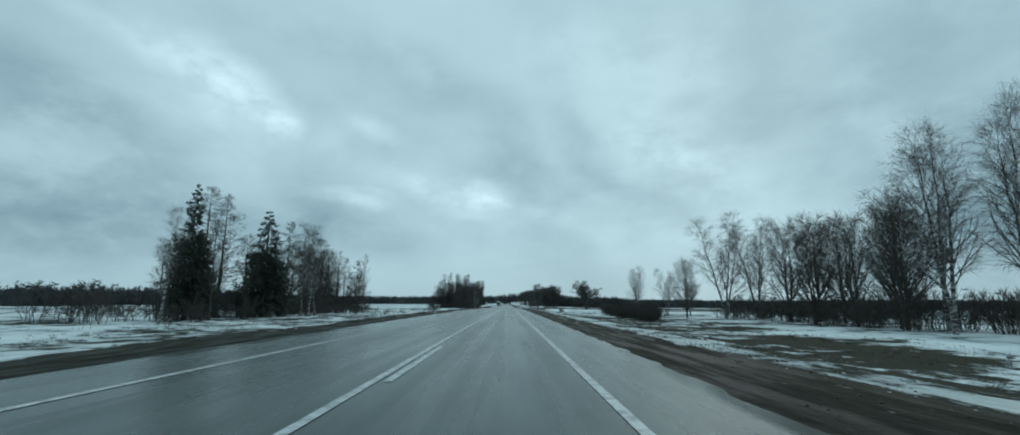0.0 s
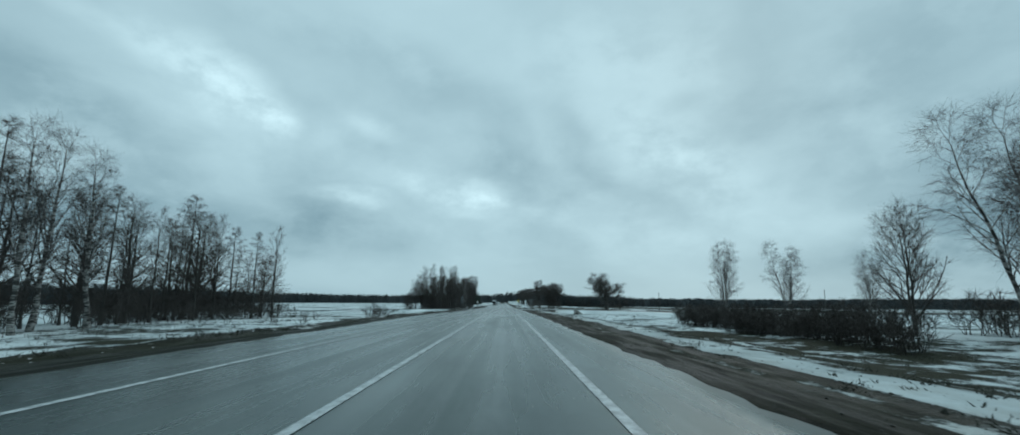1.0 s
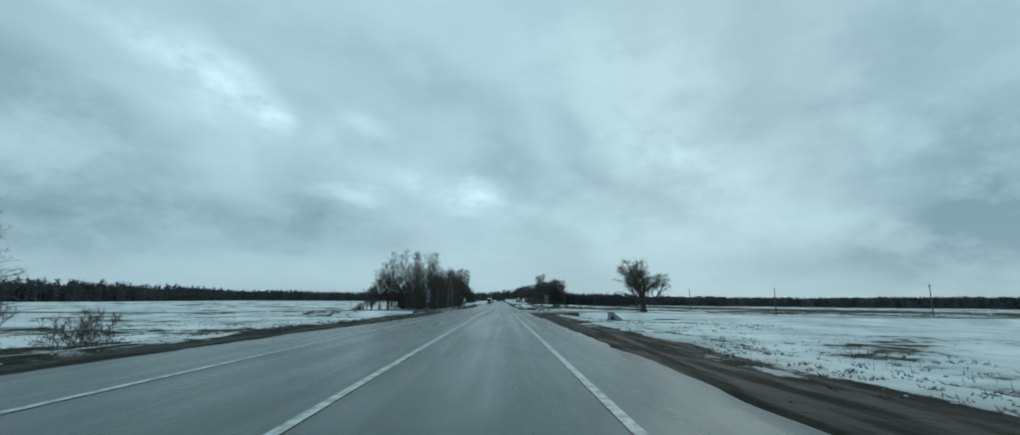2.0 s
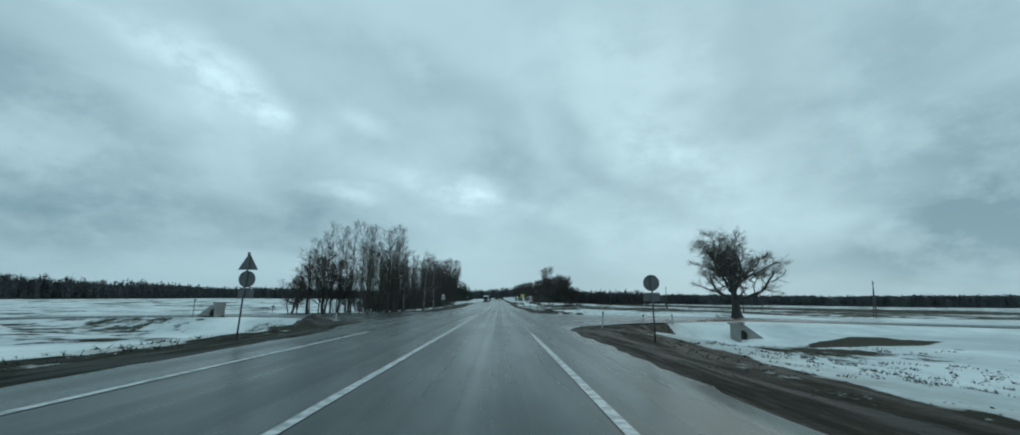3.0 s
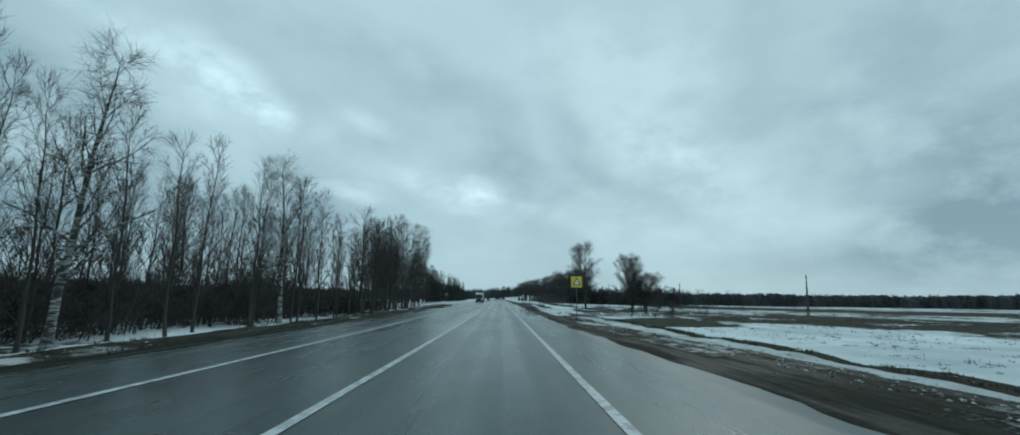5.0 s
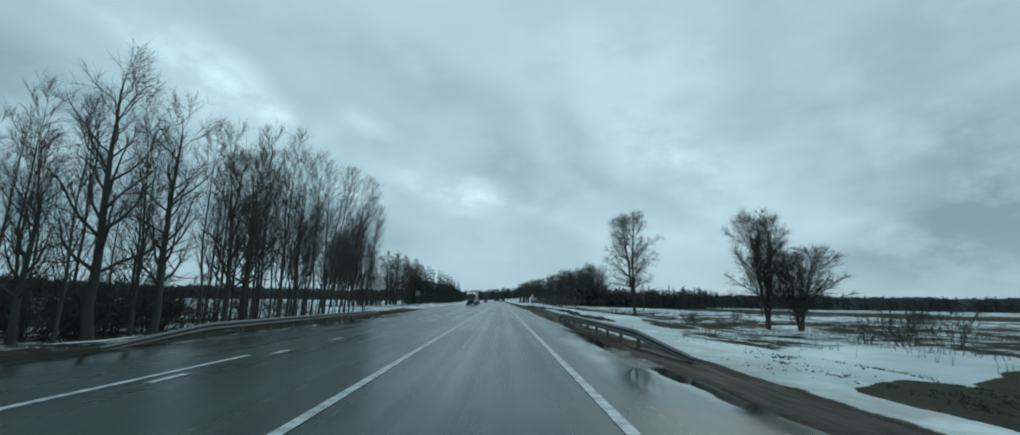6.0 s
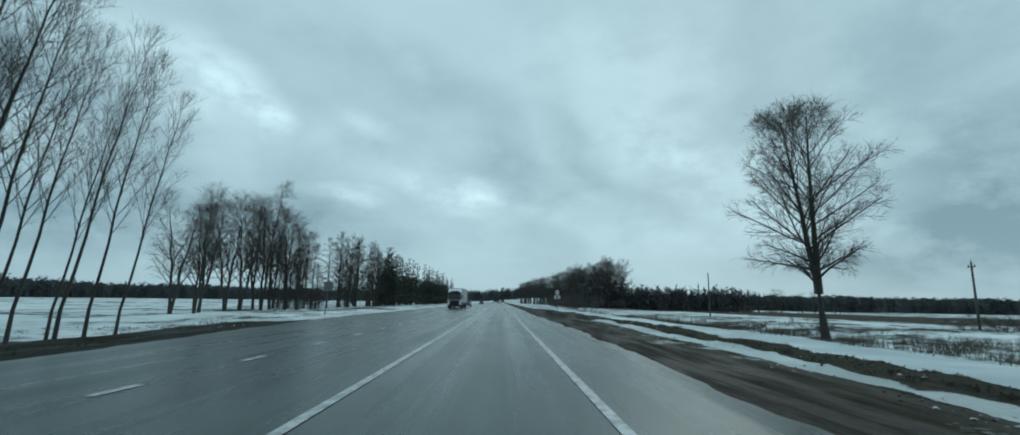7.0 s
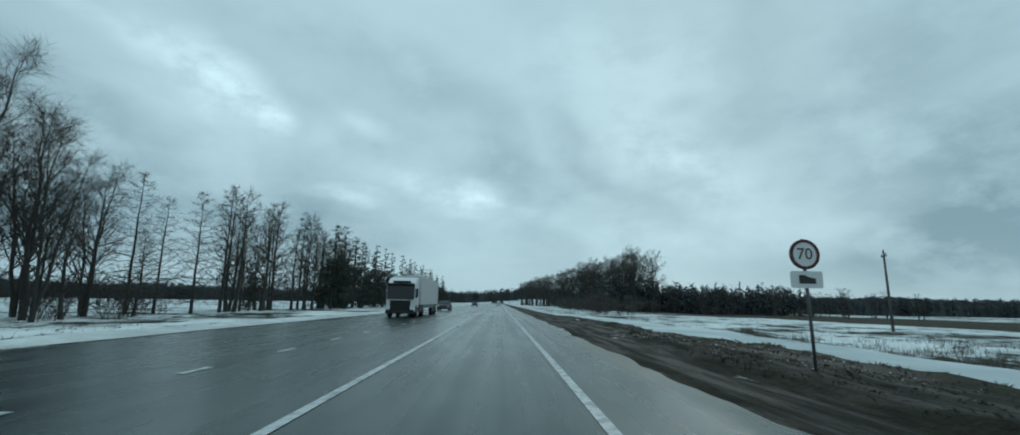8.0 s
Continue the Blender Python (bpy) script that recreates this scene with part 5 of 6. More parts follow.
def turf(name, label, bands, seed):
    """Short dead grass in tussocks along the verges: side, distance from the road, stretch and number."""
    rng = np.random.RandomState(seed)
    lots = []
    for side, d0, d1, y0, y1, n, tall in bands:
        cy, cd = y0 + (y1 - y0) * rng.rand(n), d0 + (d1 - d0) * rng.rand(n)
        m = 7
        y = (cy[:, None] + rng.randn(n, m) * 0.09).ravel()
        d = (cd[:, None] + rng.randn(n, m) * 0.07).ravel()
        x = east_edge(y) + d if side > 0 else west_edge(y) - d
        if side > 0 and y1 - y0 > 60 and y0 > 165:
            keep = bank(x, y, d, 1) > 0.4
        else:
            keep = waves(x, y, 2.5, seed) > 0.5
        x, y = x[keep], y[keep]
        z = ground_height(x, y) - 0.02
        h = tall * (0.4 + 0.9 * rng.rand(len(x)))
        sway = rng.randn(len(x), 2) * 0.7 * h[:, None]
        P = np.stack([np.stack([x, y, z], 1), np.stack([x + sway[:, 0], y + sway[:, 1], z + h], 1)], 1)
        R = np.array([0.014, 0.004])[None] * (0.7 + 0.8 * rng.rand(len(x), 1))
        lots.append(spikes(P, R))
    tagged(mesh_object(name, *merge(*lots), TURF, flat=True), label, "grass", kind="stuff")


turf("snow_tussocks", "dark tufts of dead grass poking through field snow",
     [(1, 5.5, 24.0, 118, 142, 900, 0.10), (1, 5.0, 26.0, 178, 236, 1500, 0.09), (-1, 4.5, 26.0, 100, 142, 900, 0.10), (1, 4.0, 20.0, 8, 66, 1500, 0.10), (1, 5.0, 14.0, 66, 118, 700, 0.10), (-1, 5.0, 22.0, 20, 100, 1500, 0.12), (-1, 3.0, 16.0, 300, 342, 700, 0.10)], 53)
turf("verge_grass", "short dead grass in muddy tussocks along the verge",
     [(1, 2.4, 4.6, 172, 235, 2600, 0.06), (1, 1.2, 6.2, 262, 345, 4200, 0.055), (1, 2.0, 5.0, 10, 140, 1200, 0.08), (1, 1.0, 9.0, 140, 153, 900, 0.06), (-1, 1.0, 5.0, 143, 152, 400, 0.06), (1, 3.0, 8.0, 240, 249, 500, 0.07), (-1, 1.8, 5.0, 30, 145, 1200, 0.12), (-1, 1.4, 6.0, 176, 300, 2000, 0.12)], 52)


# ---- signs ----
def sign_post(x, y, H, label, lean=(0.0, 0.0)):
    root = empty("road_sign", x, y, stand(x, y), label, "road sign")
    bm = bmesh.new()
    rod(bm, (0, 0, -0.15), (lean[0] * H, lean[1] * H, H), 0.028, sides=12)
    part("post", bm, STEEL, root, flat=False)
    return root


def plate(name, outline, y0, y1, mat, root, label=""):
    bm = bmesh.new()
    prism(bm, outline, y0, y1)
    return part(name, bm, mat, root, label)


def ring(name, r0, r1, cz, y0, y1, mat, root, label="", cx=0.0):
    bm = bmesh.new()
    n = 40
    loops = [[bm.verts.new((cx + r * math.cos(2 * math.pi * i / n), y, cz + r * math.sin(2 * math.pi * i / n))) for i in range(n)] for r, y in ((r0, y0), (r1, y0), (r1, y1), (r0, y1))]
    for a in range(4):
        for i in range(n):
            bm.faces.new((loops[a][i], loops[a][(i + 1) % n], loops[(a + 1) % 4][(i + 1) % n], loops[(a + 1) % 4][i]))
    bmesh.ops.recalc_face_normals(bm, faces=bm.faces[:])
    return part(name, bm, mat, root, label)


def rect(w, h, cx=0.0, cz=0.0, r=0.03):
    pts = []
    for sx, sz, a0 in ((1, 1, 0), (-1, 1, 90), (-1, -1, 180), (1, -1, 270)):
        for a in (0, 45, 90):
            pts.append((cx + sx * (w / 2 - r) + r * math.cos(radians(a0 + a)), cz + sz * (h / 2 - r) + r * math.sin(radians(a0 + a))))
    return pts


def lettering(text, size, x, y, z, mat, root, name="lettering"):
    cu = bpy.data.curves.new(name, "FONT")
    cu.body, cu.size, cu.align_x, cu.align_y, cu.extrude = text, size, "CENTER", "CENTER", 0.002
    ob = new(name, cu)
    me = bpy.data.meshes.new_from_object(ob)
    bpy.data.objects.remove(ob)
    me.materials.clear()
    me.materials.append(mat)
    ob = new(name, me)
    ob.parent = root
    ob.matrix_basis = pose(x, y, z, 90, 0, 0)
    return ob


def little_car(root, cx, cz, mat, w=0.15):
    outline = [(-0.5, 0.0), (-0.5, 0.34), (-0.38, 0.40), (-0.30, 0.72), (0.30, 0.72), (0.38, 0.40), (0.5, 0.34), (0.5, 0.0), (0.36, 0.0), (0.36, -0.14), (0.24, -0.14), (0.24, 0.0),
               (-0.24, 0.0), (-0.24, -0.14), (-0.36, -0.14), (-0.36, 0.0)]
    plate("car_symbol", [(cx + a * w, cz + b * w) for a, b in outline], -0.066, -0.062, mat, root)
    plate("window_symbol", [(cx - 0.26 * w, cz + 0.42 * w), (cx + 0.26 * w, cz + 0.42 * w), (cx + 0.22 * w, cz + 0.64 * w), (cx - 0.22 * w, cz + 0.64 * w)], -0.070, -0.067, SIGN_WHITE, root)


def arrow(root, cx, cz, s):
    plate("arrow", [(cx - 0.3 * s, cz - s), (cx + 0.3 * s, cz - s), (cx + 0.3 * s, cz), (cx + 0.8 * s, cz), (cx, cz + s), (cx - 0.8 * s, cz), (cx - 0.3 * s, cz)], -0.066, -0.062, SIGN_BLACK, root)


def no_overtaking(x, y, H, lean):
    root = sign_post(x, y, H, "round no-overtaking sign with a distance plate on a steel post", lean)
    ox, cz = lean[0] * H, H - 0.28
    shift = empty_part("board", root, ox)
    plate("disc", circle(0.265, 0, cz), -0.06, -0.04, SIGN_WHITE, shift, "white round sign face")
    ring("rim", 0.215, 0.27, cz, -0.068, -0.036, SIGN_RED, shift, "red rim")
    little_car(shift, -0.10, cz - 0.045, SIGN_RED, 0.15)
    little_car(shift, 0.10, cz - 0.045, SIGN_BLACK, 0.15)
    pz = cz - 0.43
    plate("plate", rect(0.56, 0.27, 0.0, pz), -0.06, -0.045, SIGN_WHITE, shift, "white distance plate")
    arrow(shift, -0.21, pz, 0.07)
    arrow(shift, 0.21, pz, 0.07)
    lettering("500", 0.16, -0.045, -0.064, pz, SIGN_BLACK, shift)
    plate("unit_bar", rect(0.07, 0.05, 0.135, pz - 0.01, 0.01), -0.066, -0.062, SIGN_BLACK, shift)


def empty_part(name, root, ox):
    """The backing rail that carries a sign's boards."""
    bm = bmesh.new()
    box(bm, 0, -0.02, root_height(root) - 0.45, 0.05, 0.02, 0.9)
    ob = part(name, bm, SIGN_BACK, root)
    ob.location.x = ox
    return ob


def root_height(root):
    return max(v.co.z for ch in root.children for v in ch.data.vertices)


def back_sign(x, y, H, shapes, lean, label):
    root = sign_post(x, y, H, label, lean)
    shift = empty_part("board", root, lean[0] * H * 0.85)
    for shape, size, cz in shapes:
        if shape == "disc":
            plate("disc", circle(size / 2, 0, cz), 0.03, 0.05, SIGN_BACK, shift, "grey back of a round sign")
            ring("rim", size / 2 - 0.02, size / 2, cz, 0.015, 0.052, SIGN_BACK, shift)
        elif shape == "triangle":
            plate("triangle", [(-size / 2, cz - size * 0.43), (size / 2, cz - size * 0.43), (0, cz + size * 0.43)], 0.03, 0.05, SIGN_BACK, shift, "grey back of a triangular sign")
        else:
            plate("plate", rect(size, size * 0.5, 0, cz), 0.03, 0.045, SIGN_BACK, shift, "grey back of a plate")
    return root


def build_signs():
    no_overtaking(4.55, 190.8, 2.25, (-0.02, 0.0))
    no_overtaking(-8.75, 191.9, 2.45, (0.02, 0.0))
    back_sign(5.12, 134.0, 2.2, [("disc", 0.54, 1.97), ("plate", 0.56, 1.50)], (-0.03, 0), "round road sign seen from its grey back")
    back_sign(-8.55, 134.0, 2.85, [("triangle", 0.66, 2.55), ("disc", 0.54, 1.96), ("plate", 0.52, 1.48)], (0.06, 0), "post with triangular and round signs seen from behind")
    back_sign(-13.2, 312.0, 2.6, [("plate", 0.70, 2.3), ("plate", 0.70, 1.95)], (0.06, 0), "grey-backed plate sign at the road edge")
    back_sign(-26.8, 175.7, 1.35, [("plate", 0.34, 1.24)], (0.02, 0), "low grey-backed plate sign beside the side road")
    back_sign(-24.3, 156.9, 1.45, [("plate", 0.20, 1.38)], (0.05, 0), "thin leaning steel post in a snowy ditch")
    # speed limit by the field
    root = sign_post(5.65, 322.9, 2.31, "round red-rimmed speed limit sign with a white plate", (-0.02, 0))
    shift = empty_part("board", root, -0.055)
    plate("disc", circle(0.265, 0, 2.03), -0.06, -0.04, SIGN_WHITE, shift, "white round sign face")
    ring("rim", 0.215, 0.27, 2.03, -0.068, -0.036, SIGN_RED, shift, "red rim")
    lettering("70", 0.29, 0, -0.064, 2.03, SIGN_BLACK, shift)
    plate("plate", rect(0.58, 0.30, 0.0, 1.58), -0.06, -0.045, SIGN_WHITE, shift, "white plate with a dark symbol")
    plate("symbol", [(-0.14, 1.51), (0.16, 1.51), (0.16, 1.60), (0.02, 1.63), (-0.03, 1.66), (-0.14, 1.66)], -0.066, -0.062, SIGN_BLACK, shift)
    # yellow warning board
    root = sign_post(5.0, 228.6, 2.9, "square yellow warning board on a steel post")
    shift = empty_part("board", root, 0)
    plate("panel", rect(0.72, 0.72, 0, 2.53), -0.06, -0.04, SIGN_YELLOW, shift, "yellow board")
    plate("triangle", [(-0.28, 2.31), (0.28, 2.31), (0, 2.79)], -0.066, -0.061, SIGN_RED, shift, "red triangle")
    plate("field", [(-0.19, 2.36), (0.19, 2.36), (0, 2.68)], -0.071, -0.067, SIGN_WHITE, shift)


build_signs()


def delineator(x, y, tilt=0.0, tall=0.62):
    root = empty("delineator_post", x, y, stand(x, y), "white roadside post with a dark band", "marker post", "posts at the crossroads")
    bm = bmesh.new()
    box(bm, 0, 0, (tall - 0.1) / 2, 0.08, 0.05, tall + 0.1, 0.012)
    part("shaft", bm, POST_PAINT, root)
    bm = bmesh.new()
    box(bm, 0, 0, tall, 0.086, 0.056, 0.12, 0.01)
    part("cap", bm, SIGN_BLACK, root, "dark band near the top")
    root.rotation_euler = (0, radians(tilt), 0)


for x, y, tilt, *tall in ((5.25, 143.0, 4, 0.78), (9.55, 150.4, 2, 0.6), (12.1, 151.9, -6, 0.62), (-10.6, 149.6, 3), (7.3, 174.6, 5, 0.40)):
    delineator(x, y, tilt, *tall)


def culvert(x, y, turn, side=1):
    """A concrete pipe mouth in a leaning head wall with one long wing."""
    root = empty("culvert", x, y, stand(x, y) - 0.10, "weathered concrete culvert mouth under the side road", "culvert", rz=turn)
    bm = bmesh.new()
    prism(bm, [(side * a, b) for a, b in ((-0.50, -0.3), (-0.42, 1.18), (0.45, 1.22), (2.0, 0.05), (2.0, -0.3))], 0.10, 0.34)
    for v in bm.verts:
        v.co.y += 0.28 * v.co.z
    part("headwall", bm, CONCRETE, root)
    bm = bmesh.new()
    prism(bm, [(side * a, b) for a, b in ((-0.62, -0.3), (-0.55, 1.26), (-0.40, 1.26), (-0.46, -0.3))], -0.55, 0.40)
    part("cheek", bm, CONCRETE, root, "narrow concrete side wall")
    bm = bmesh.new()
    prism(bm, [(side * a, b) for a, b in ((-0.55, 1.20), (-0.55, 1.30), (0.50, 1.33), (0.50, 1.23))], 0.30, 0.75)
    part("coping", bm, CONCRETE, root)
    ring("pipe", 0.36, 0.45, 0.42, -0.06, 0.30, CONCRETE, root, "", side * 0.05)
    # a flat black disc paints the darkness of the pipe's inside
    bm = bmesh.new()
    prism(bm, circle(0.36, side * 0.05, 0.42), 0.10, 0.12)
    part("hollow", bm, SIGN_BLACK, root, "black disc standing in for the shade inside the pipe")


culvert(16.4, 150.9, 8)
culvert(-22.9, 157.4, -12, -1)


def heap(name, x, y, sx, sy, h, mat, label, seed):
    rng = np.random.RandomState(seed)
    n = 36
    U, A = np.meshgrid(np.linspace(0.02, 1, 15), np.linspace(0, 2 * np.pi, n, endpoint=False), indexing="ij")
    X, Y = x + sx * U * np.cos(A), y + sy * U * np.sin(A)
    Z = ground_height(X, Y) - 0.05 + h * (1 - U**1.6) * (0.15 + 1.7 * waves(X, Y, 0.55, seed, 5)) - 0.06 * (U > 0.95)
    v = np.stack([X, Y, Z], -1).reshape(-1, 3)
    idx = np.arange(15 * n).reshape(15, n)
    f = np.stack([idx[:-1], idx[1:], np.roll(idx, -1, 1)[1:], np.roll(idx, -1, 1)[:-1]], -1).reshape(-1, 4)
    faces = f.tolist() + [list(range(n))[::-1]]
    tagged(mesh_object(name, v, faces, mat), label, "mound")


for k, (x, y, sx, sy, h) in enumerate(((5.9, 175.8, 1.5, 1.0, 0.50), (7.7, 174.8, 0.8, 0.6, 0.26), (9.3, 175.0, 1.2, 0.7, 0.36), (10.9, 174.6, 0.9, 0.6, 0.24), (5.7, 180.0, 0.7, 2.4, 0.26),
                                       (-11.6, 147.6, 1.6, 1.3, 0.50), (-10.2, 144.6, 1.2, 1.6, 0.36), (-12.9, 149.6, 1.0, 0.9, 0.62), (-9.2, 146.9, 0.9, 1.0, 0.18))):
    heap("mud_mound", x, y, sx, sy, h, MUD, "dark mound of wet mud and turf beside the road", 60 + k)
for k, (x, y, sx, sy, h) in enumerate(((7.1, 181.0, 0.5, 1.4, 0.14), (6.9, 174.3, 0.35, 0.3, 0.16), (8.6, 174.3, 0.5, 0.3, 0.12), (-11.3, 148.9, 0.5, 0.3, 0.40), (5.4, 238.0, 0.6, 1.5, 0.2), (-10.95, 306.5, 0.13, 6.0, 0.07), (-11.0, 326.0, 0.10, 5.0, 0.05), (34.0, 163.0, 3.0, 1.2, 0.6), (-34, 150, 2.5, 1.2, 0.5))):
    heap("snow_mound", x, y, sx, sy, h, DIRTY_SNOW, "dirty ploughed snow mound at the road edge", 80 + k)


def clods(name, label, mat, count, size, bands, seed):
    """Loose lumps strewn along the verges: bands of x from the road's edge, stretch of y and share."""
    rng = np.random.RandomState(seed)
    ico = np.array([(1, 0, 0), (0, 1, 0), (-1, 0, 0), (0, -1, 0), (0.7, 0.7, 0.6), (-0.7, -0.6, 0.7), (0, 0, -1)])
    tri = np.array([(0, 4, 3), (0, 1, 4), (1, 2, 4), (2, 5, 4), (2, 3, 5), (3, 4, 5), (1, 0, 6), (2, 1, 6), (3, 2, 6), (0, 3, 6)])
    vs = []
    for side, d0, d1, y0, y1, share in bands:
        n = int(count * share)
        y = y0 + (y1 - y0) * rng.rand(n)
        d = d0 + (d1 - d0) * rng.rand(n)
        x = np.where(side > 0, east_edge(y) + d, west_edge(y) - d)
        keep = waves(x, y, 3.0, seed) > 0.46
        x, y = x[keep], y[keep]
        r = size * (0.35 + rng.rand(len(x)) ** 3 * 1.6)
        z = ground_height(x, y) + r * 0.15
        lump = ico[None] * (0.7 + 0.6 * rng.rand(len(x), 7, 1)) * r[:, None, None] * np.array([1.0, 1.3, 0.6])
        vs.append(lump + np.stack([x, y, z], 1)[:, None])
    v = np.concatenate(vs)
    f = tri[None] + 7 * np.arange(len(v))[:, None, None]
    tagged(mesh_object(name, v.reshape(-1, 3), f.reshape(-1, 3), mat, flat=True), label, "clods", kind="stuff")


clods("mud_clods", "loose dark clods of mud and turf along the verge", MUD, 14000, 0.020,
      [(1, 1.6, 4.6, 168, 330, 0.45), (1, 0.6, 3.6, 0, 140, 0.15), (-1, 1.2, 4.0, 20, 146, 0.2), (-1, 1.0, 4.0, 175, 330, 0.2)], 71)
clods("snow_clods", "dirty lumps of ploughed snow along the verge", DIRTY_SNOW, 9000, 0.022,
      [(1, 2.2, 4.4, 170, 240, 0.35), (1, 2.4, 4.6, 262, 335, 0.2), (1, 2.4, 4.5, 5, 140, 0.15), (-1, 1.8, 4.2, 20, 146, 0.15), (-1, 1.6, 4.0, 176, 330, 0.15)], 72)


# ---- guard rails ----
def guard_rail(x, y0, y1, face, sunk, label):
    """A beam of W section on steel posts; face: the side of the road it looks to, +1 east or -1 west."""
    zb = float(grade((y0 + y1) / 2)) - sunk
    root = empty("guard_rail", x, (y0 + y1) / 2, zb, label, "guard rail", "guard rails at the culvert")
    mid = (y0 + y1) / 2
    prof = [(0.0, 0.17), (0.04, 0.19), (0.065, 0.215), (0.065, 0.245), (0.02, 0.275), (0.02, 0.305), (0.065, 0.335), (0.065, 0.365), (0.04, 0.40), (0.0, 0.42)]
    ys = np.concatenate([[y0 - 3.6, y0 - 2.4, y0 - 1.2], np.arange(y0, y1 + 0.1, 2.0), [y1 + 1.2, y1 + 2.4, y1 + 3.6]])
    verts, faces = [], []
    for y in ys:
        away = max(y0 - y, y - y1, 0)
        drop, flare = 0.40 * (away / 3.6) ** 1.2, 0.25 * (away / 3.6) ** 2
        for th in (0.0, 0.006):
            for px, pz in prof:
                verts.append((face * (px - th - flare), y - mid, pz - drop * (0.5 + pz) + float(grade(y)) - sunk - zb))
    m = len(prof)
    for i in range(len(ys) - 1):
        a, b = i * 2 * m, (i + 1) * 2 * m
        for j in range(m - 1):
            faces += [(a + j, a + j + 1, b + j + 1, b + j), (a + m + j, b + m + j, b + m + j + 1, a + m + j + 1)]
        faces += [(a, b, b + m, a + m), (a + m - 1, a + 2 * m - 1, b + 2 * m - 1, b + m - 1)]
    mesh_object("beam", verts, faces, STEEL, root, "corrugated steel beam")
    for y in np.arange(y0, y1 + 0.1, 2.0):
        bm = bmesh.new()
        box(bm, -face * 0.09, y - mid, 0.02 + float(grade(y)) - sunk - zb, 0.08, 0.11, 0.72)
        part("post", bm, STEEL, root)
        bm = bmesh.new()
        box(bm, -face * 0.025, y - mid, 0.295 + float(grade(y)) - sunk - zb, 0.06, 0.08, 0.13)
        part("spacer", bm, STEEL, root)


guard_rail(3.8, 249.6, 265.6, -1, 0.0, "weathered steel guard rail beside a wet shoulder")
guard_rail(-8.65, 250.5, 268.6, 1, 0.0, "weathered steel guard rail along the grove")


# ---- poles ----
def utility_pole(x, y, H, strut=False, label="weathered wooden power pole in a field", tilt=0.0):
    root = empty("power_pole", x, y, stand(x, y), label, "power pole", "power poles in the eastern field")
    bm = bmesh.new()
    rod(bm, (0, 0, -0.3), (0, 0, H), 0.13, 0.085, 10)
    part("shaft", bm, POLE_WOOD, root, flat=False)
    if strut:
        bm = bmesh.new()
        rod(bm, (2.6, 0, -0.3), (0.1, 0, H * 0.86), 0.12, 0.09, 8)
        part("strut", bm, POLE_WOOD, root, flat=False)
    bm = bmesh.new()
    box(bm, 0, 0, H - 0.45, 1.5, 0.09, 0.10)
    part("crossarm", bm, POLE_WOOD, root)
    for ox in (-0.65, 0.0, 0.65):
        bm = bmesh.new()
        z = H - 0.40 if ox else H
        rod(bm, (ox, 0, z), (ox, 0, z + 0.2), 0.05, 0.035, 8)
        part("insulator", bm, STEEL, root, flat=False)
    root.rotation_euler = (0, radians(tilt), radians(65))


for x, y, H, strut, tilt in ((81.5, 222.0, 8.0, True, 0), (67.4, 251.6, 8.0, False, 1), (58.5, 288.0, 7.6, True, 0), (46.5, 321.7, 6.6, False, -2), (36.2, 358.5, 7.4, False, 1), (100.0, 190.0, 8.0, False, 0)):
    utility_pole(x, y, H, strut, "weathered wooden power pole with a strut" if strut else "weathered wooden power pole in a field", tilt)


# ---- vehicles ----
def wheel(parent, x, y, r, w):
    bm = bmesh.new()
    rod(bm, (x - w / 2, y, r), (x + w / 2, y, r), r, sides=24)
    bmesh.ops.bevel(bm, geom=[e for e in bm.edges if len(e.link_faces) == 2 and any(len(f.verts) > 8 for f in e.link_faces)], offset=r * 0.10, segments=2, affect="EDGES")
    tyre = part("wheel", bm, RUBBER, parent, flat=False)
    bm = bmesh.new()
    side = 1 if x > 0 else -1
    rod(bm, (x + side * w * 0.42, y, r), (x + side * (w / 2 + 0.01), y, r), r * 0.58, r * 0.5, 18)
    part("rim", bm, STEEL, tyre, flat=False)


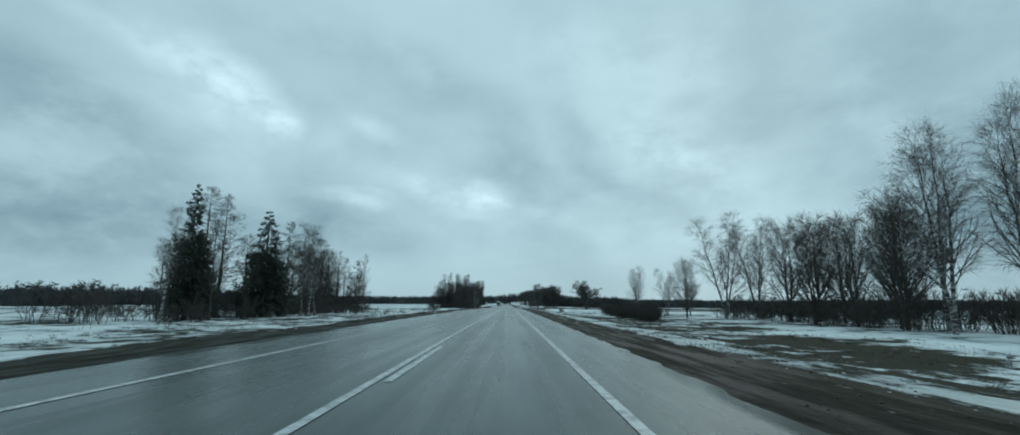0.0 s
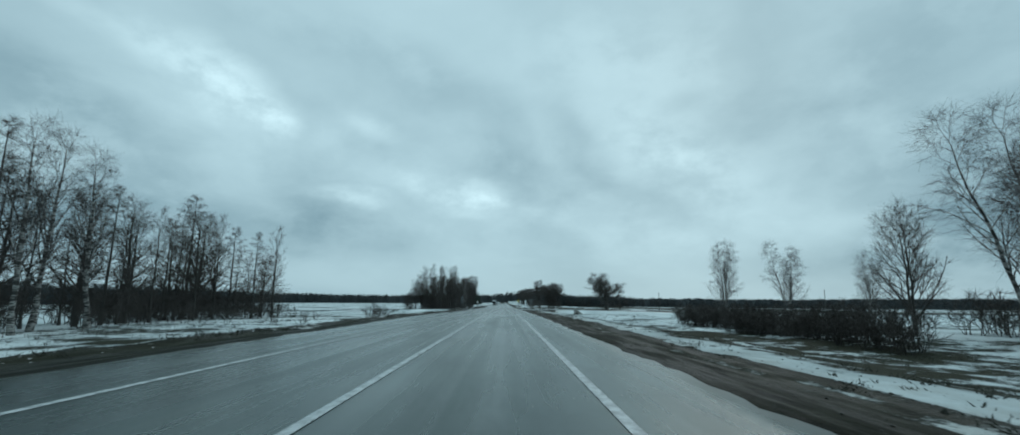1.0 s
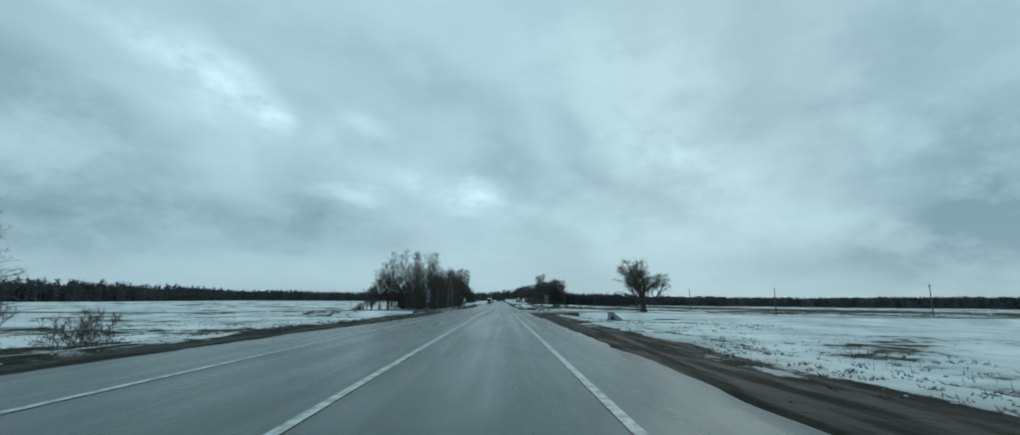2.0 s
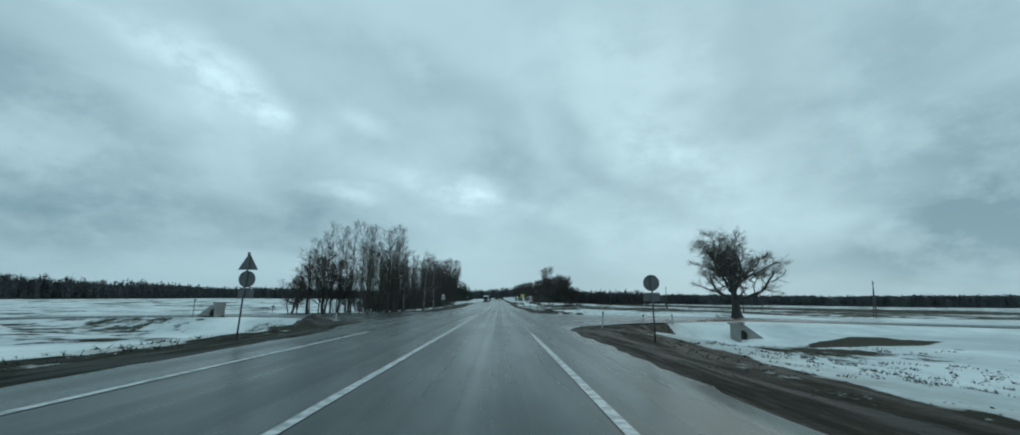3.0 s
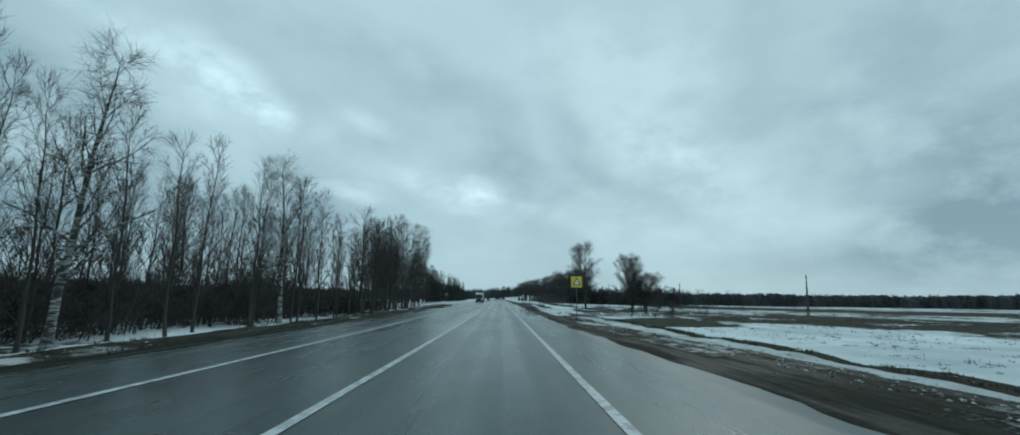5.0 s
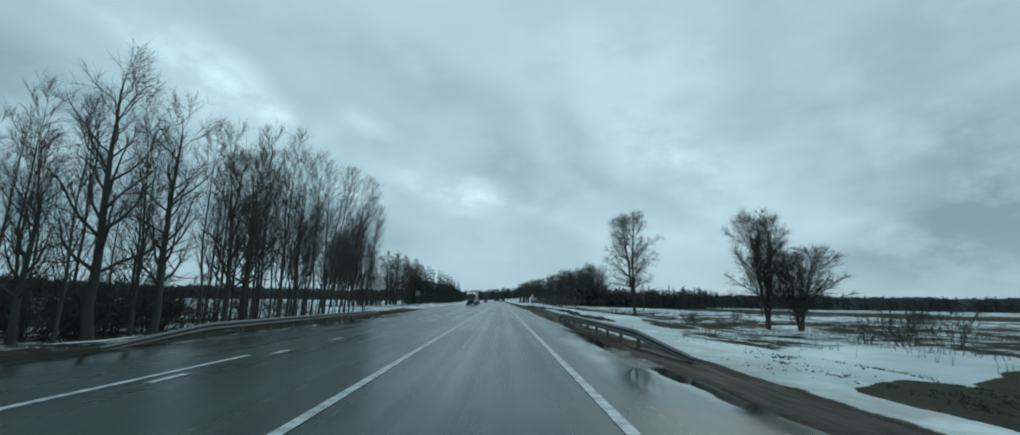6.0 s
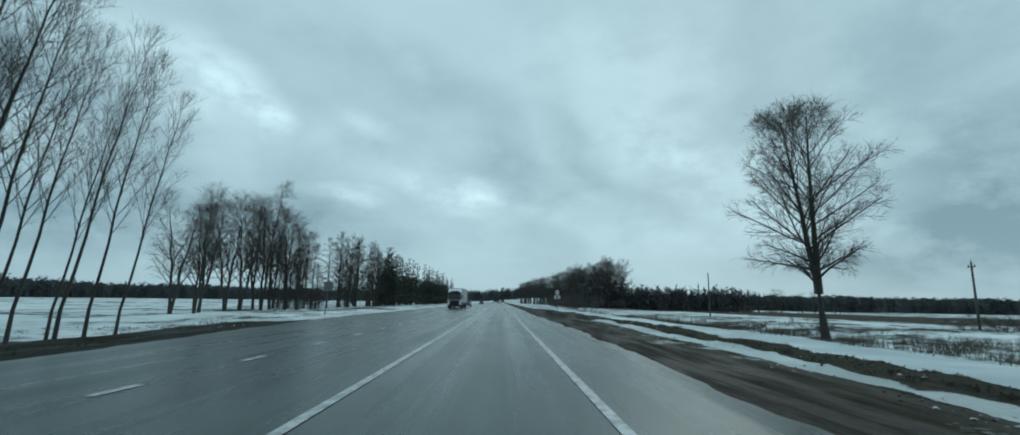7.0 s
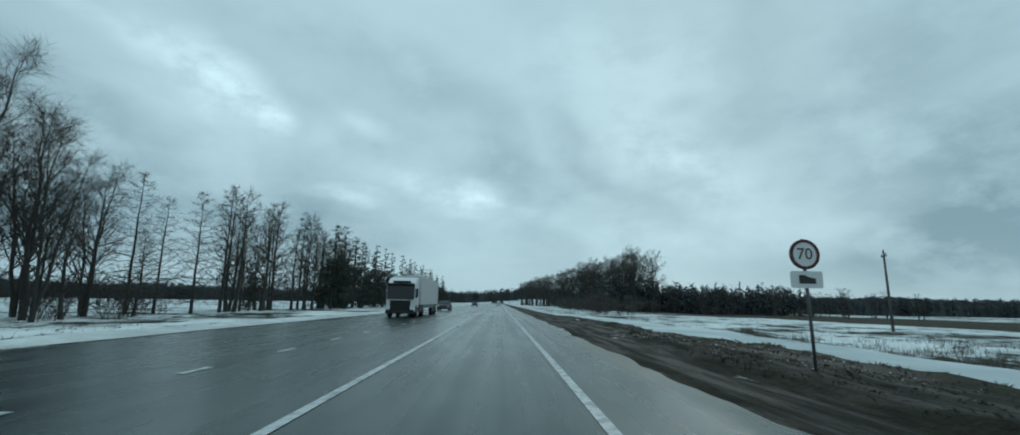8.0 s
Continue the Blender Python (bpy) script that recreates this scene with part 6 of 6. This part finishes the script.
def lorry(x, y):
    """An oncoming tractor and box trailer; its front looks to -y."""
    root = empty("lorry", x, y, float(grade(y)), "white lorry with a plain box trailer on the wet road", "lorry")
    root.scale = (0.88, 0.88, 0.83)
    bm = bmesh.new()
    prof = [(0.0, 0.45), (0.0, 1.55), (0.14, 2.55), (0.40, 2.95), (0.95, 3.45), (1.95, 3.55), (2.05, 3.40), (2.05, 0.75), (1.55, 0.70), (1.45, 1.05), (0.65, 1.05), (0.52, 0.45)]
    a, b = [bm.verts.new((-1.17, p, z)) for p, z in prof], [bm.verts.new((1.17, p, z)) for p, z in prof]
    bm.faces.new(a)
    bm.faces.new(b[::-1])
    for i in range(len(prof)):
        j = (i + 1) % len(prof)
        bm.faces.new((a[j], a[i], b[i], b[j]))
    bmesh.ops.recalc_face_normals(bm, faces=bm.faces[:])
    bmesh.ops.bevel(bm, geom=[e for e in bm.edges if e.calc_face_angle(0) > 0.9], offset=0.06, segments=3, affect="EDGES")
    cab = part("cab", bm, LORRY_WHITE, root)
    bm = bmesh.new()
    m = Matrix.Translation((0, 0.055, 2.20)) @ Matrix.Rotation(-0.105, 4, "X")
    box(bm, 0, 0, 0, 2.24, 0.06, 1.30, 0.04, m)
    part("windscreen", bm, GLASS, cab, "dark windscreen")
    bm = bmesh.new()
    box(bm, 0, 0.02, 2.88, 2.26, 0.50, 0.14, 0.04)
    part("sun_visor", bm, DARK_TRIM, cab, "black sun visor")
    bm = bmesh.new()
    box(bm, 0, 0.36, 3.10, 1.5, 0.34, 0.16, 0.05)
    part("roof_light_bar", bm, DARK_TRIM, cab)
    bm = bmesh.new()
    box(bm, 0, -0.012, 1.02, 1.70, 0.06, 0.86, 0.05)
    part("grille", bm, DARK_TRIM, cab, "black grille panel")
    for z in (0.72, 0.88, 1.04, 1.20, 1.36):
        bm = bmesh.new()
        box(bm, 0, -0.050, z, 1.55, 0.03, 0.05, 0.01)
        part("grille_bar", bm, GLASS, cab)
    bm = bmesh.new()
    box(bm, 0, -0.03, 1.50, 2.20, 0.06, 0.06, 0.02)
    part("wiper_panel", bm, LORRY_GREY, cab)
    bm = bmesh.new()
    box(bm, 0, -0.06, 0.48, 2.36, 0.24, 0.34, 0.06)
    part("bumper", bm, DARK_TRIM, cab, "dark lower bumper")
    for s in (-1, 1):
        bm = bmesh.new()
        box(bm, s * 1.02, -0.05, 0.72, 0.34, 0.20, 0.20, 0.05)
        part("bumper_corner", bm, LORRY_WHITE, cab, "white bumper corner")
        bm = bmesh.new()
        box(bm, s * 1.08, 0.10, 1.62, 0.10, 0.10, 0.9, 0.03)
        part("wind_deflector", bm, LORRY_WHITE, cab)
        bm = bmesh.new()
        rod(bm, (s * 0.9, -0.08, 1.45), (s * 0.15, -0.06, 1.70), 0.012, sides=6)
        part("wiper", bm, DARK_TRIM, cab)
    for s in (-1, 1):
        bm = bmesh.new()
        box(bm, s * 0.95, -0.02, 0.88, 0.36, 0.08, 0.20, 0.03)
        part("headlight", bm, LAMP_GLASS, cab)
        bm = bmesh.new()
        box(bm, s * 1.36, 0.12, 2.15, 0.14, 0.16, 0.75, 0.03)
        rod(bm, (s * 1.15, 0.15, 2.45), (s * 1.36, 0.14, 2.42), 0.03)
        part("mirror", bm, DARK_TRIM, cab)
        bm = bmesh.new()
        box(bm, s * 1.172, 0.75, 2.05, 0.03, 0.70, 0.70, 0.01)
        part("side_window", bm, GLASS, cab)
        bm = bmesh.new()
        box(bm, s * 1.05, 3.0, 0.75, 0.35, 1.8, 0.55, 0.05)
        part("side_tank", bm, DARK_TRIM, root)
    bm = bmesh.new()
    box(bm, 0, 2.55, 2.42, 2.48, 0.12, 2.6, 0.02)
    box(bm, 0, 8.6, 2.42, 2.5, 12.0, 2.66, 0.03)
    trailer = part("trailer_box", bm, LORRY_GREY, root, "plain pale box trailer")
    for s in (-1, 1):
        for k in range(16):
            bm = bmesh.new()
            box(bm, s * 1.256, 2.9 + 0.76 * k, 2.42, 0.02, 0.04, 2.5)
            part("side_rib", bm, LORRY_GREY, trailer)
        bm = bmesh.new()
        box(bm, s * 1.2, 8.0, 0.92, 0.05, 7.5, 0.32, 0.01)
        part("side_guard", bm, SKIRT_BLUE, root, "dull blue side skirt")
    bm = bmesh.new()
    box(bm, 0, 7.0, 0.98, 0.9, 13.6, 0.22)
    part("chassis", bm, DARK_TRIM, root)
    for s in (-1, 1):
        for wy in (1.05, 4.4, 10.6, 11.9, 13.2):
            wheel(root, s * 1.05, wy, 0.5, 0.34)


def car(x, y, paint, label, facing=1, van=False):
    root = empty("car", x, y, float(grade(y)), label, "car", rz=0 if facing > 0 else 180)
    root.scale = (0.88, 0.88, 0.88)
    top = 1.95 if van else 1.46
    bm = bmesh.new()
    low = [(-2.15, 0.30), (-2.2, 0.62), (-2.1, 0.92), (-1.2, 0.98), (1.0, 0.98), (2.0, 0.88), (2.15, 0.55), (2.1, 0.28)]
    cabin = [(-2.05 if van else -1.75, 0.95), (-1.9 if van else -1.15, top), (0.2, top + 0.01), (1.05, 0.95)]
    for prof, half, mat in ((low, 0.88, None), (cabin, 0.76, None)):
        a, b = [bm.verts.new((-half, p, z)) for p, z in prof], [bm.verts.new((half, p, z)) for p, z in prof]
        bm.faces.new(a)
        bm.faces.new(b[::-1])
        for i in range(len(prof)):
            j = (i + 1) % len(prof)
            bm.faces.new((a[j], a[i], b[i], b[j]))
    bmesh.ops.recalc_face_normals(bm, faces=bm.faces[:])
    bmesh.ops.bevel(bm, geom=[e for e in bm.edges if e.calc_face_angle(0) > 0.6], offset=0.05, segments=2, affect="EDGES")
    body = part("body", bm, paint, root)
    for yy, slope, z0 in ((0.66, 0.95, 1.23), (-1.98 if van else -1.47, -0.3 if van else -0.8, 1.25)):
        bm = bmesh.new()
        box(bm, 0, 0, 0, 1.3, 0.03, 0.5, 0.01, Matrix.Translation((0, yy, z0)) @ Matrix.Rotation(slope, 4, "X"))
        part("window", bm, GLASS, body)
    for s in (-1, 1):
        bm = bmesh.new()
        box(bm, s * 0.765, -0.35, 1.2, 0.02, 1.5, 0.34, 0.005)
        part("side_window", bm, GLASS, body)
        bm = bmesh.new()
        box(bm, s * 0.68, 2.08, 0.68, 0.3, 0.1, 0.14, 0.02)
        part("headlight", bm, LAMP_GLASS, body)
        bm = bmesh.new()
        box(bm, s * 0.7, -2.16, 0.78, 0.25, 0.08, 0.16, 0.02)
        part("tail_light", bm, SIGN_RED, body)
        for wy in (-1.35, 1.35):
            wheel(root, s * 0.78, wy, 0.32, 0.2)


lorry(-7.1, 350.0)
car(-0.2, 500.0, LORRY_WHITE, "white van driving ahead on the wet road", 1, True)
car(-6.9, 452.0, CAR_DARK, "dark oncoming car on the wet road", -1)
car(-7.0, 378.0, CAR_DARK, "dark oncoming car following a lorry", -1)
